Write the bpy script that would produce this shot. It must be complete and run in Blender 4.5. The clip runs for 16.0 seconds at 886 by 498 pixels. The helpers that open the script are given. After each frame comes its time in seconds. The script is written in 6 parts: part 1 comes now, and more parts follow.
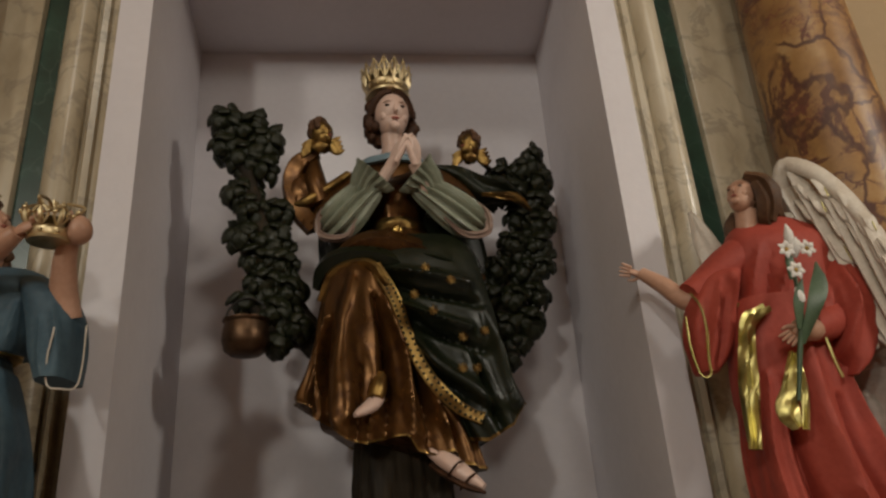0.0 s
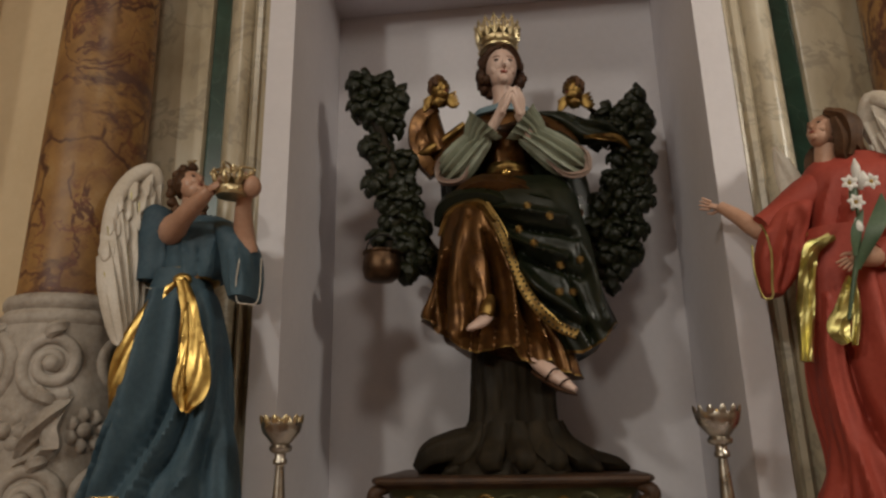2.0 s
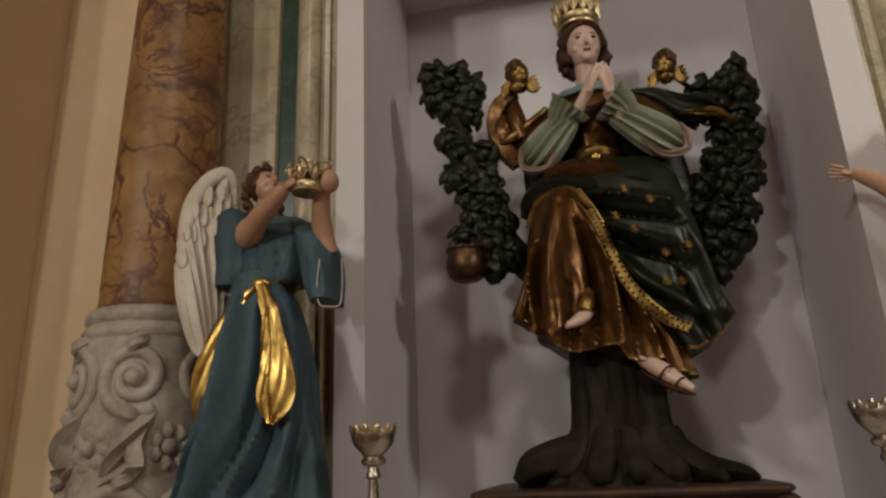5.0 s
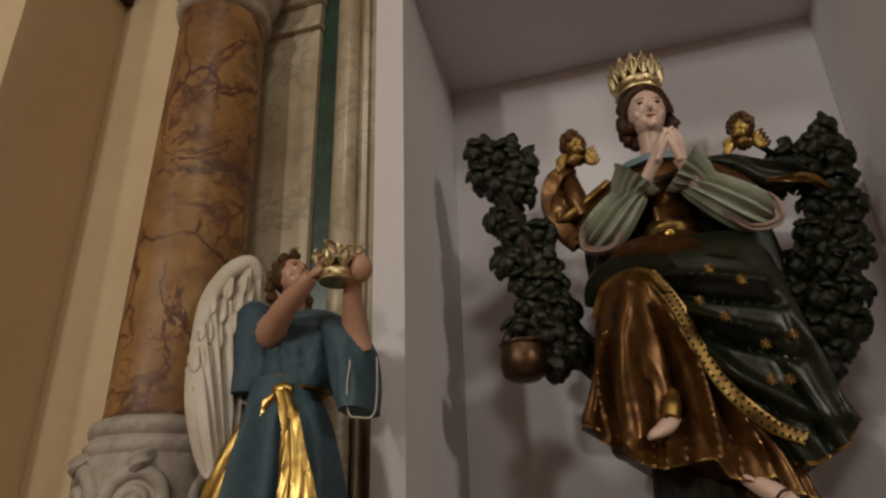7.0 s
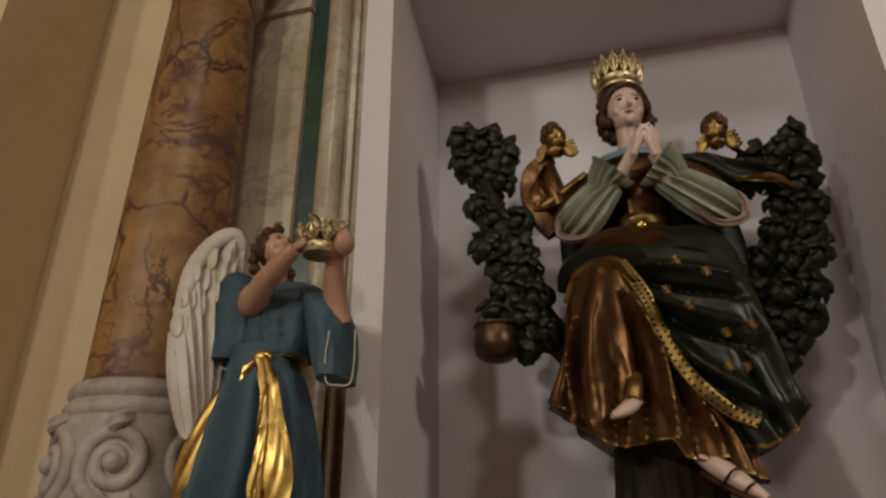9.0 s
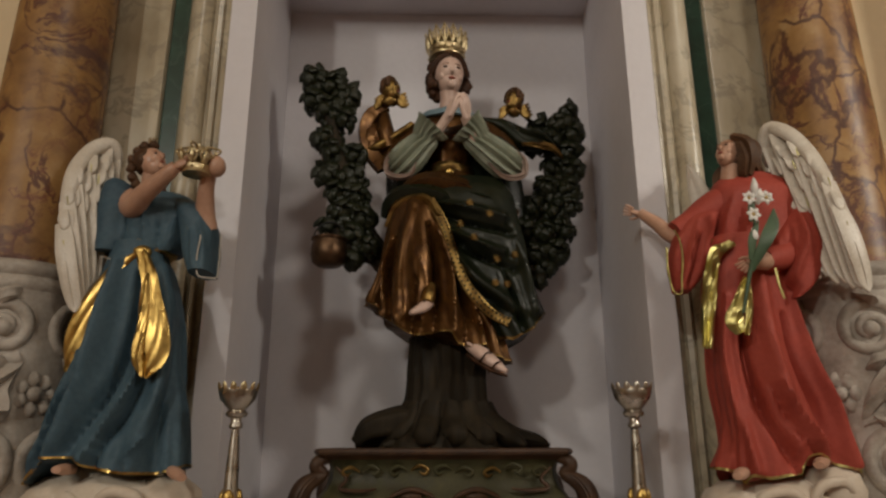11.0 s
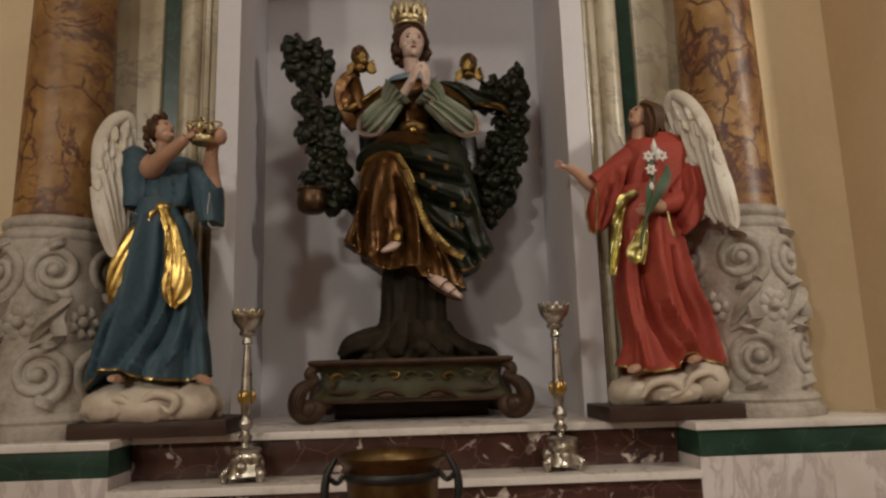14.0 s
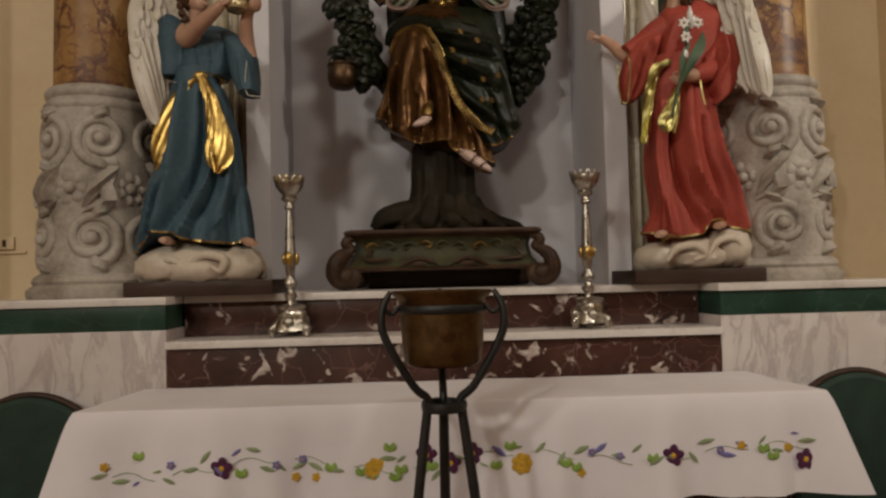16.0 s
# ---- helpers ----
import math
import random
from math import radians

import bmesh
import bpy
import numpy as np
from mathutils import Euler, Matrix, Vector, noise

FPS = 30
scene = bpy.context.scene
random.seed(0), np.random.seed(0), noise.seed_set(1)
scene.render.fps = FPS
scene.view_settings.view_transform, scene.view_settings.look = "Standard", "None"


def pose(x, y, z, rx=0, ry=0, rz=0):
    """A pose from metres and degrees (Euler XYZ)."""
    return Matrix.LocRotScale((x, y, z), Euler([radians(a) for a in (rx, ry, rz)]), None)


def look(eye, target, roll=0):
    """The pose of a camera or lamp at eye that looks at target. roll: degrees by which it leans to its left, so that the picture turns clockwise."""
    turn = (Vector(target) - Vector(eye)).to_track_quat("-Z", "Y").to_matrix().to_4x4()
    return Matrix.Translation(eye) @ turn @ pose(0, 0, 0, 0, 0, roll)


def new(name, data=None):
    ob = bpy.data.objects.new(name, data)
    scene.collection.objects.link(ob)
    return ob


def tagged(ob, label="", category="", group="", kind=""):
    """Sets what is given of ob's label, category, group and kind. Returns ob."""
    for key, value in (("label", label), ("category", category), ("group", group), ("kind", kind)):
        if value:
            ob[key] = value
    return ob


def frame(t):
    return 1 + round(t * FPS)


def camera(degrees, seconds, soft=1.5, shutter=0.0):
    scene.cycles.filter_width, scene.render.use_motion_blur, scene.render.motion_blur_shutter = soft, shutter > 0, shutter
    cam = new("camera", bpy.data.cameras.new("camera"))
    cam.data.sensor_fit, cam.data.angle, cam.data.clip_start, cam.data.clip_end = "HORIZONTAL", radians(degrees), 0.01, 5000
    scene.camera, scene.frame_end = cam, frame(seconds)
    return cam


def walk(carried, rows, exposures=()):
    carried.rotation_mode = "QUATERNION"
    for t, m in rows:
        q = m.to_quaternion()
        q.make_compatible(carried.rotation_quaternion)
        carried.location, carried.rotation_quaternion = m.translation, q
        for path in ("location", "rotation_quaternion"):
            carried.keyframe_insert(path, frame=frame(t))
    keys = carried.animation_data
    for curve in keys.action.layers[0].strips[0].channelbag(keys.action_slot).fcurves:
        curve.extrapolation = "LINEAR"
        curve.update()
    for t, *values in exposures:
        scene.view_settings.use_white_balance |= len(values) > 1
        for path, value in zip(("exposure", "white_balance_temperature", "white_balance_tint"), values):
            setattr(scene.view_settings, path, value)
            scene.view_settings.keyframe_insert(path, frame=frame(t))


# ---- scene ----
cam = camera(66.5, 16.0, soft=2.5)
PATH = [
    (0, (-0.074, 0.081, 1.722), (0.165, 1.93, 2.446), -4.2),
    (0.5, (-0.028, 0.008, 1.703), (0.096, 1.876, 2.407), -3.5),
    (1, (-0.043, -0.147, 1.665), (0.027, 1.742, 2.321), -3.0),
    (1.5, (-0.001, -0.212, 1.658), (-0.037, 1.696, 2.258), -2.1),
    (2, (0.057, -0.234, 1.631), (-0.154, 1.678, 2.18), -1.1),
    (2.5, (0.067, -0.272, 1.63), (-0.258, 1.63, 2.155), -1.6),
    (3, (0.04, -0.317, 1.629), (-0.422, 1.557, 2.154), -2.0),
    (3.2, (0.044, -0.338, 1.627), (-0.47, 1.523, 2.148), -1.7),
    (5.5, (-0.045, 0.05, 1.618), (-0.436, 1.898, 2.275), -2.2),
    (6, (-0.05, 0.148, 1.638), (-0.484, 1.958, 2.369), -2.5),
    (6.5, (-0.064, 0.164, 1.691), (-0.547, 1.941, 2.471), -2.2),
    (7, (-0.083, 0.174, 1.717), (-0.604, 1.911, 2.56), -1.9),
    (7.5, (-0.086, 0.182, 1.721), (-0.613, 1.906, 2.588), -1.5),
    (8, (-0.079, 0.19, 1.713), (-0.604, 1.916, 2.578), -1.0),
    (8.5, (-0.075, 0.186, 1.708), (-0.593, 1.918, 2.562), -0.6),
    (9, (-0.073, 0.134, 1.661), (-0.538, 1.896, 2.486), -0.2),
    (9.5, (-0.081, 0.024, 1.61), (-0.407, 1.85, 2.36), -0.6),
    (10, (-0.044, -0.107, 1.549), (-0.201, 1.79, 2.164), -0.5),
    (10.2, (-0.019, -0.151, 1.541), (-0.139, 1.759, 2.121), -0.4),
    (12.3, (-0.086, -0.777, 1.545), (0.132, 1.139, 2.077), 0.0),
    (12.5, (-0.037, -0.808, 1.531), (0.162, 1.116, 2.036), -0.0),
    (13, (0.014, -0.843, 1.525), (0.19, 1.106, 1.934), -0.6),
    (13.5, (0.028, -0.878, 1.508), (0.158, 1.08, 1.893), -1.1),
    (14, (-0.006, -0.889, 1.481), (0.105, 1.076, 1.833), -1.6),
    (14.5, (-0.077, -0.922, 1.468), (0.056, 1.051, 1.77), -1.4),
    (15, (-0.133, -0.949, 1.44), (0.011, 1.033, 1.672), -0.9),
    (15.5, (-0.159, -0.949, 1.417), (-0.062, 1.041, 1.591), -0.9),
    (16, (-0.102, -0.944, 1.329), (-0.024, 1.052, 1.413), -1.4),
]
walk(cam, [(t, look(eye, target, roll)) for t, eye, target, roll in PATH])


# ---- light: warm flood lamps behind the viewer, the nave's ceiling lamp, an added east wall fill ----
world = bpy.data.worlds.new("nave_dusk")
world.use_nodes = True
scene.world = world
world.node_tree.nodes["Background"].inputs[0].default_value = (0.55, 0.5, 0.46, 1)
world.node_tree.nodes["Background"].inputs[1].default_value = 0.02


def lamp(name, eye, target, power, size, colour, kind="AREA", spread=180):
    data = bpy.data.lights.new(name, kind)
    data.energy, data.color = power, colour
    if kind == "AREA":
        data.shape, data.size, data.spread = "DISK", size, radians(spread)
    ob = new(name, data)
    ob.matrix_world = look(eye, target)
    return ob


lamp("flood_lamp_main", (-2.30, -5.0, 4.10), (0, 2, 2.2), 69, 0.32, (1.0, 0.955, 0.84))
# fill with no known source, kept narrow to brighten only the east wall
lamp("east_wall_fill", (4.20, -1.8, 4.20), (2.2, 1.5, 2.75), 17, 0.6, (1.0, 0.93, 0.80), spread=62)
lamp("flood_lamp_far", (-4.60, -5.8, 4.60), (1.5, 1.8, 2.3), 86, 0.5, (1.0, 0.95, 0.83))
lamp("ceiling_lamp", (0.80, -2.9, 6.20), (0.4, 1.5, 1.2), 44, 0.7, (1.0, 0.94, 0.82))


# ---- materials ----
class Mat:
    """A node material with short calls."""

    def __init__(self, name, rough=0.6, metal=0.0, spec=0.5):
        self.m = bpy.data.materials.new(name)
        self.m.use_nodes = True
        self.t = self.m.node_tree
        self.b = self.t.nodes["Principled BSDF"]
        self.b.inputs["Roughness"].default_value = rough
        self.b.inputs["Metallic"].default_value = metal
        self.b.inputs["Specular IOR Level"].default_value = spec
        self.co = self.node("ShaderNodeTexCoord").outputs["Object"]

    def node(self, kind, **values):
        n = self.t.nodes.new(kind)
        for key, value in values.items():
            n.inputs[key].default_value = value
        return n

    def link(self, a, b):
        self.t.links.new(a, b)

    def scaled(self, sx, sy, sz, rot=(0, 0, 0)):
        n = self.node("ShaderNodeMapping", Scale=(sx, sy, sz), Rotation=rot)
        self.link(self.co, n.inputs["Vector"])
        return n.outputs[0]

    def noise(self, scale, detail=4.0, rough=0.55, at=None, distort=0.0):
        n = self.node("ShaderNodeTexNoise", Scale=scale, Detail=detail, Roughness=rough, Distortion=distort)
        self.link(at or self.co, n.inputs["Vector"])
        return n.outputs["Fac"]

    def warped(self, scale, amount, at=None):
        n = self.node("ShaderNodeTexNoise", Scale=scale, Detail=4.0)
        self.link(at or self.co, n.inputs["Vector"])
        v = self.node("ShaderNodeVectorMath")
        v.operation = "MULTIPLY_ADD"
        v.inputs[1].default_value = (amount, amount, amount)
        self.link(n.outputs["Color"], v.inputs[0])
        self.link(at or self.co, v.inputs[2])
        return v.outputs[0]

    def cells(self, scale, at, feature="DISTANCE_TO_EDGE"):
        n = self.t.nodes.new("ShaderNodeTexVoronoi")
        n.feature = feature
        n.inputs["Scale"].default_value = scale
        self.link(at, n.inputs["Vector"])
        return n.outputs["Distance"]

    def ramp(self, fac, *stops):
        n = self.t.nodes.new("ShaderNodeValToRGB")
        e = n.color_ramp.elements
        while len(e) < len(stops):
            e.new(0.5)
        for el, (p, c) in zip(e, stops):
            el.position = p
            el.color = (*c, 1) if isinstance(c, tuple) else (c, c, c, 1)
        self.link(fac, n.inputs[0])
        return n.outputs[0]

    def mix(self, fac, a, b, mode="MIX"):
        n = self.t.nodes.new("ShaderNodeMix")
        n.data_type, n.blend_type = "RGBA", mode
        for sock, value in ((n.inputs[0], fac), (n.inputs[6], a), (n.inputs[7], b)):
            if isinstance(value, tuple):
                sock.default_value = (*value, 1)
            elif isinstance(value, (int, float)):
                sock.default_value = value
            else:
                self.link(value, sock)
        return n.outputs[2]

    def colour(self, c):
        if isinstance(c, tuple):
            self.b.inputs["Base Color"].default_value = (*c, 1)
        else:
            self.link(c, self.b.inputs["Base Color"])
        return self

    def bump(self, fac, strength=0.2, depth=0.01):
        n = self.node("ShaderNodeBump", Strength=strength, Distance=depth)
        self.link(fac, n.inputs["Height"])
        self.link(n.outputs[0], self.b.inputs["Normal"])
        return self

    def gloss(self, fac, low, high):
        self.link(self.ramp(fac, (0.3, low), (0.7, high)), self.b.inputs["Roughness"])
        return self


def painted(name, base, dark, light, rough=0.42, scale=9, wear=0.02, spec=0.5):
    """Brushed paint on carved wood or plaster: broad mottling, fine grain and a little unevenness."""
    m = Mat(name, rough, spec=spec)
    c = m.ramp(m.noise(scale, 5), (0.3, dark), (0.52, base), (0.75, light))
    fine = m.noise(scale * 14, 3)
    m.colour(m.mix(0.25, c, m.ramp(fine, (0.35, dark), (0.65, light))))
    m.gloss(m.noise(scale * 2), rough - 0.08, rough + 0.14)
    return m.bump(fine, 0.25, wear * 0.15).m


def plaster(name, base, dark, light):
    m = Mat(name, 0.85, spec=0.25)
    c = m.ramp(m.noise(1.7, 6, 0.6), (0.3, dark), (0.5, base), (0.75, light))
    m.colour(m.mix(0.18, c, m.ramp(m.noise(38, 3), (0.35, dark), (0.65, light))))
    return m.bump(m.noise(24, 5), 0.22, 0.006).m


def gold(name, base, dark, rough=0.3):
    m = Mat(name, rough, 1.0)
    m.colour(m.ramp(m.noise(26, 5), (0.28, dark), (0.55, base), (0.8, base)))
    m.gloss(m.noise(30, 4), rough - 0.06, rough + 0.12)
    return m.bump(m.noise(22, 3), 0.08, 0.002).m


WHITE = plaster("niche_white_plaster", (0.66, 0.63, 0.66), (0.60, 0.57, 0.60), (0.70, 0.67, 0.70))
CREAM = plaster("cream_wall_plaster", (0.66, 0.52, 0.34), (0.60, 0.46, 0.29), (0.70, 0.56, 0.38))
FLOOR = painted("terracotta_floor_tile", (0.28, 0.16, 0.10), (0.20, 0.11, 0.07), (0.34, 0.2, 0.13), 0.4, 4)


def marble_ochre():
    m = Mat("ochre_breccia_marble", 0.42, spec=0.35)
    base = m.ramp(m.noise(5, 7, 0.62), (0.25, (0.13, 0.06, 0.02)), (0.45, (0.25, 0.13, 0.048)), (0.56, (0.33, 0.18, 0.062)), (0.76, (0.46, 0.31, 0.15)))
    w = m.warped(3.5, 0.30, m.scaled(1, 1, 0.8))
    net = m.ramp(m.noise(3.3, 7, 0.6, w, 0.8), (0.472, 0.0), (0.490, 1.0), (0.503, 1.0), (0.52, 0.0))
    some = m.ramp(m.noise(2.6, 3), (0.34, 0.0), (0.46, 1.0))
    fine = m.ramp(m.noise(8, 6, 0.6, m.warped(7, 0.2), 0.6), (0.478, 0.0), (0.5, 0.9), (0.522, 0.0))
    fine_some = m.ramp(m.noise(4.3, 3), (0.42, 0.0), (0.54, 1.0))
    c = m.mix(m.mix(1.0, net, some, "MULTIPLY"), base, (0.115, 0.045, 0.026))
    c = m.mix(m.mix(1.0, fine, fine_some, "MULTIPLY"), c, (0.16, 0.05, 0.035))
    crack = m.ramp(m.cells(4.2, m.warped(6, 0.22, m.scaled(1.0, 1.0, 0.75))), (0.0, 0.95), (0.016, 0.8), (0.036, 0.0))
    crack_some = m.ramp(m.noise(3.4, 4), (0.40, 0.0), (0.52, 1.0))
    c = m.mix(m.mix(1.0, crack, crack_some, "MULTIPLY"), c, (0.075, 0.028, 0.018))
    blot = m.ramp(m.noise(3.1, 8, 0.72, m.scaled(1.0, 1.0, 1.7)), (0.56, 0.0), (0.66, 0.85))
    c = m.mix(blot, c, (0.085, 0.04, 0.04))
    m.colour(c)
    m.gloss(m.noise(9), 0.36, 0.5)
    return m.m


def marble_red():
    m = Mat("red_breccia_marble", 0.25)
    base = m.ramp(m.noise(7, 6), (0.3, (0.034, 0.015, 0.012)), (0.6, (0.066, 0.028, 0.022)), (0.8, (0.10, 0.048, 0.038)))
    w = m.warped(9, 0.12)
    clast = m.ramp(m.noise(13, 3, 0.45, w, 1.2), (0.60, 0.0), (0.645, 1.0))
    group = m.ramp(m.noise(4.5, 2), (0.40, 0.0), (0.55, 1.0))
    light = m.ramp(m.noise(30, 4), (0.3, (0.30, 0.22, 0.19)), (0.7, (0.66, 0.57, 0.52)))
    c = m.mix(m.mix(1.0, clast, group, "MULTIPLY"), base, light)
    vein = m.ramp(m.cells(8, w), (0.0, 0.55), (0.018, 0.0))
    m.colour(m.mix(vein, c, (0.22, 0.12, 0.10)))
    return m.m


def marble_white():
    m = Mat("white_veined_marble", 0.3)
    tilt = m.scaled(2.6, 2.6, 0.8, (0, radians(28), 0))
    w = m.warped(5, 0.25, tilt)
    vein = m.ramp(m.noise(2.6, 7, 0.6, w, 1.0), (0.44, 0.0), (0.5, 0.5), (0.54, 0.12), (0.64, 0.0))
    base = m.ramp(m.noise(3, 5), (0.3, (0.60, 0.53, 0.50)), (0.7, (0.74, 0.68, 0.66)))
    warm = m.ramp(m.noise(2.2, 4), (0.55, 0.0), (0.7, 0.4))
    c = m.mix(vein, base, (0.27, 0.20, 0.21))
    m.colour(m.mix(warm, c, (0.58, 0.47, 0.40)))
    return m.m


def marble_green():
    m = Mat("dark_green_marble", 0.28)
    base = m.ramp(m.noise(8, 7, 0.65), (0.3, (0.010, 0.028, 0.020)), (0.6, (0.022, 0.060, 0.042)), (0.85, (0.06, 0.11, 0.085)))
    vein = m.ramp(m.cells(7, m.warped(6, 0.2)), (0.0, 0.3), (0.02, 0.0))
    m.colour(m.mix(vein, base, (0.12, 0.17, 0.14)))
    return m.m


def marble_pilaster():
    m = Mat("yellow_grey_marble", 0.33)
    base = m.ramp(m.noise(3.2, 6, 0.6, m.scaled(1.6, 1.6, 0.7)), (0.28, (0.30, 0.24, 0.155)), (0.5, (0.45, 0.38, 0.27)), (0.72, (0.57, 0.51, 0.40)))
    vein = m.ramp(m.noise(3.0, 6, 0.6, m.warped(4, 0.25), 1.5), (0.47, 0.0), (0.5, 0.5), (0.54, 0.0))
    m.colour(m.mix(vein, base, (0.20, 0.17, 0.13)))
    return m.m


def carved_stone():
    m = Mat("carved_grey_stone", 0.55, spec=0.35)
    c = m.ramp(m.noise(7, 7, 0.62), (0.30, (0.19, 0.145, 0.105)), (0.5, (0.38, 0.32, 0.26)), (0.72, (0.54, 0.48, 0.42)))
    fine = m.noise(60, 4)
    m.colour(m.mix(0.2, c, m.ramp(fine, (0.3, 0.2), (0.7, 0.6))))
    return m.bump(m.noise(28, 6), 0.5, 0.008).m


def wood(name, base, dark, light, rough=0.5, along=(1, 1, 0.12)):
    m = Mat(name, rough, spec=0.25)
    g = m.noise(30, 6, 0.6, m.scaled(*along), 0.6)
    c = m.ramp(g, (0.3, dark), (0.52, base), (0.75, light))
    m.colour(m.mix(0.3, c, m.ramp(m.noise(5, 5), (0.3, dark), (0.7, light))))
    m.gloss(m.noise(12), rough - 0.12, rough + 0.15)
    return m.bump(g, 0.45, 0.006).m


OCHRE, RED_MARBLE, WHITE_MARBLE, GREEN_MARBLE, PILASTER, STONE = marble_ochre(), marble_red(), marble_white(), marble_green(), marble_pilaster(), carved_stone()
SLAB = painted("white_marble_slab", (0.72, 0.66, 0.62), (0.58, 0.51, 0.47), (0.78, 0.72, 0.69), 0.3, 6, 0.01)
BARK = wood("carved_bark", (0.017, 0.0115, 0.005), (0.006, 0.004, 0.002), (0.036, 0.024, 0.011), 0.72)
BOARD = wood("dark_stained_board", (0.045, 0.024, 0.016), (0.025, 0.013, 0.009), (0.07, 0.04, 0.028), 0.45, (0.12, 1, 1))
LEAF = painted("dark_green_leaf_paint", (0.0100, 0.0125, 0.0042), (0.004, 0.0055, 0.002), (0.021, 0.023, 0.008), 0.32, 20, spec=0.34)
GILT = gold("gilding", (0.56, 0.38, 0.12), (0.30, 0.18, 0.05), 0.31)
OLD_GILT = gold("worn_gilding", (0.28, 0.18, 0.06), (0.085, 0.045, 0.018), 0.40)
BRASS = gold("crown_brass", (0.66, 0.55, 0.34), (0.30, 0.22, 0.10), 0.38)
SILVER = gold("candlestick_silver", (0.50, 0.46, 0.40), (0.22, 0.19, 0.16), 0.30)
PALE_GILT = gold("pale_green_gilding", (0.55, 0.49, 0.20), (0.32, 0.27, 0.09), 0.34)
BRONZE = gold("dark_bronze", (0.11, 0.065, 0.038), (0.04, 0.024, 0.015), 0.42)
COPPER = gold("aged_copper", (0.18, 0.115, 0.05), (0.09, 0.05, 0.025), 0.42)
IRON = painted("black_wrought_iron", (0.012, 0.011, 0.011), (0.006, 0.006, 0.006), (0.025, 0.022, 0.02), 0.45, 20)
SKIN = painted("painted_skin", (0.55, 0.33, 0.25), (0.48, 0.26, 0.19), (0.62, 0.40, 0.31), 0.38, 6)
PALE_SKIN = painted("pale_painted_skin", (0.62, 0.45, 0.38), (0.55, 0.37, 0.30), (0.70, 0.53, 0.46), 0.36, 6)
TAN_SKIN = painted("tanned_painted_skin", (0.50, 0.29, 0.20), (0.42, 0.23, 0.15), (0.58, 0.36, 0.26), 0.4, 6)
HAIR = painted("brown_hair_paint", (0.085, 0.042, 0.021), (0.038, 0.018, 0.010), (0.15, 0.078, 0.04), 0.5, 25, spec=0.2)
DARK_HAIR = painted("dark_brown_hair_paint", (0.046, 0.020, 0.010), (0.018, 0.008, 0.005), (0.088, 0.040, 0.020), 0.5, 25, spec=0.2)
BLUE = painted("blue_robe_paint", (0.052, 0.094, 0.126), (0.034, 0.063, 0.090), (0.086, 0.142, 0.178), 0.58, 5, spec=0.3)
RED = painted("red_robe_paint", (0.33, 0.052, 0.034), (0.25, 0.036, 0.024), (0.41, 0.08, 0.054), 0.6, 5, spec=0.28)
BROWN_GOLD = gold("amber_glazed_gilding", (0.115, 0.052, 0.014), (0.052, 0.020, 0.007), 0.31)
BROWN_GOLD.node_tree.nodes["Principled BSDF"].inputs["Metallic"].default_value = 0.7
DARK_GREEN = painted("dark_green_mantle", (0.0062, 0.0090, 0.0036), (0.003, 0.0045, 0.002), (0.014, 0.0165, 0.007), 0.34, 7, spec=0.32)
SLEEVE = painted("grey_green_sleeve", (0.20, 0.22, 0.16), (0.13, 0.145, 0.10), (0.28, 0.30, 0.23), 0.4, 12)
PINK = painted("dull_pink_lining", (0.24, 0.165, 0.13), (0.15, 0.095, 0.075), (0.32, 0.23, 0.19), 0.45, 9)
COLLAR = painted("blue_grey_collar", (0.13, 0.20, 0.24), (0.08, 0.13, 0.17), (0.2, 0.28, 0.32), 0.4, 9)
FEATHER = painted("ivory_feather_paint", (0.60, 0.54, 0.46), (0.46, 0.39, 0.31), (0.70, 0.65, 0.58), 0.38, 9)
CLOUD = painted("cream_cloud_paint", (0.62, 0.53, 0.43), (0.52, 0.42, 0.33), (0.70, 0.63, 0.54), 0.5, 4)
LIP = painted("lip_paint", (0.36, 0.10, 0.08), (0.30, 0.08, 0.06), (0.4, 0.14, 0.1), 0.4, 9)
EYE = painted("eye_paint", (0.035, 0.02, 0.015), (0.02, 0.012, 0.01), (0.05, 0.03, 0.02), 0.3, 20)
GREEN_BASE = painted("green_and_brown_pedestal_paint", (0.046, 0.044, 0.018), (0.024, 0.018, 0.009), (0.085, 0.074, 0.034), 0.45, 11, spec=0.25)
RED_BROWN = painted("red_brown_moulding_paint", (0.056, 0.028, 0.015), (0.024, 0.012, 0.008), (0.11, 0.06, 0.032), 0.42, 14, spec=0.25)
PETAL = painted("white_petal", (0.72, 0.70, 0.66), (0.6, 0.58, 0.54), (0.8, 0.78, 0.75), 0.5, 20)
STALK = painted("green_stalk", (0.05, 0.09, 0.045), (0.03, 0.055, 0.03), (0.09, 0.14, 0.07), 0.45, 12)
VELVET = painted("dark_green_velvet", (0.012, 0.036, 0.025), (0.007, 0.022, 0.015), (0.022, 0.055, 0.040), 0.7, 14)


def cloth():
    m = Mat("white_linen", 0.9, spec=0.15)
    m.b.inputs["Sheen Weight"].default_value = 0.2
    m.colour(m.ramp(m.noise(4, 5), (0.3, (0.80, 0.75, 0.79)), (0.7, (0.87, 0.82, 0.86))))
    return m.bump(m.noise(300, 2), 0.15, 0.001).m


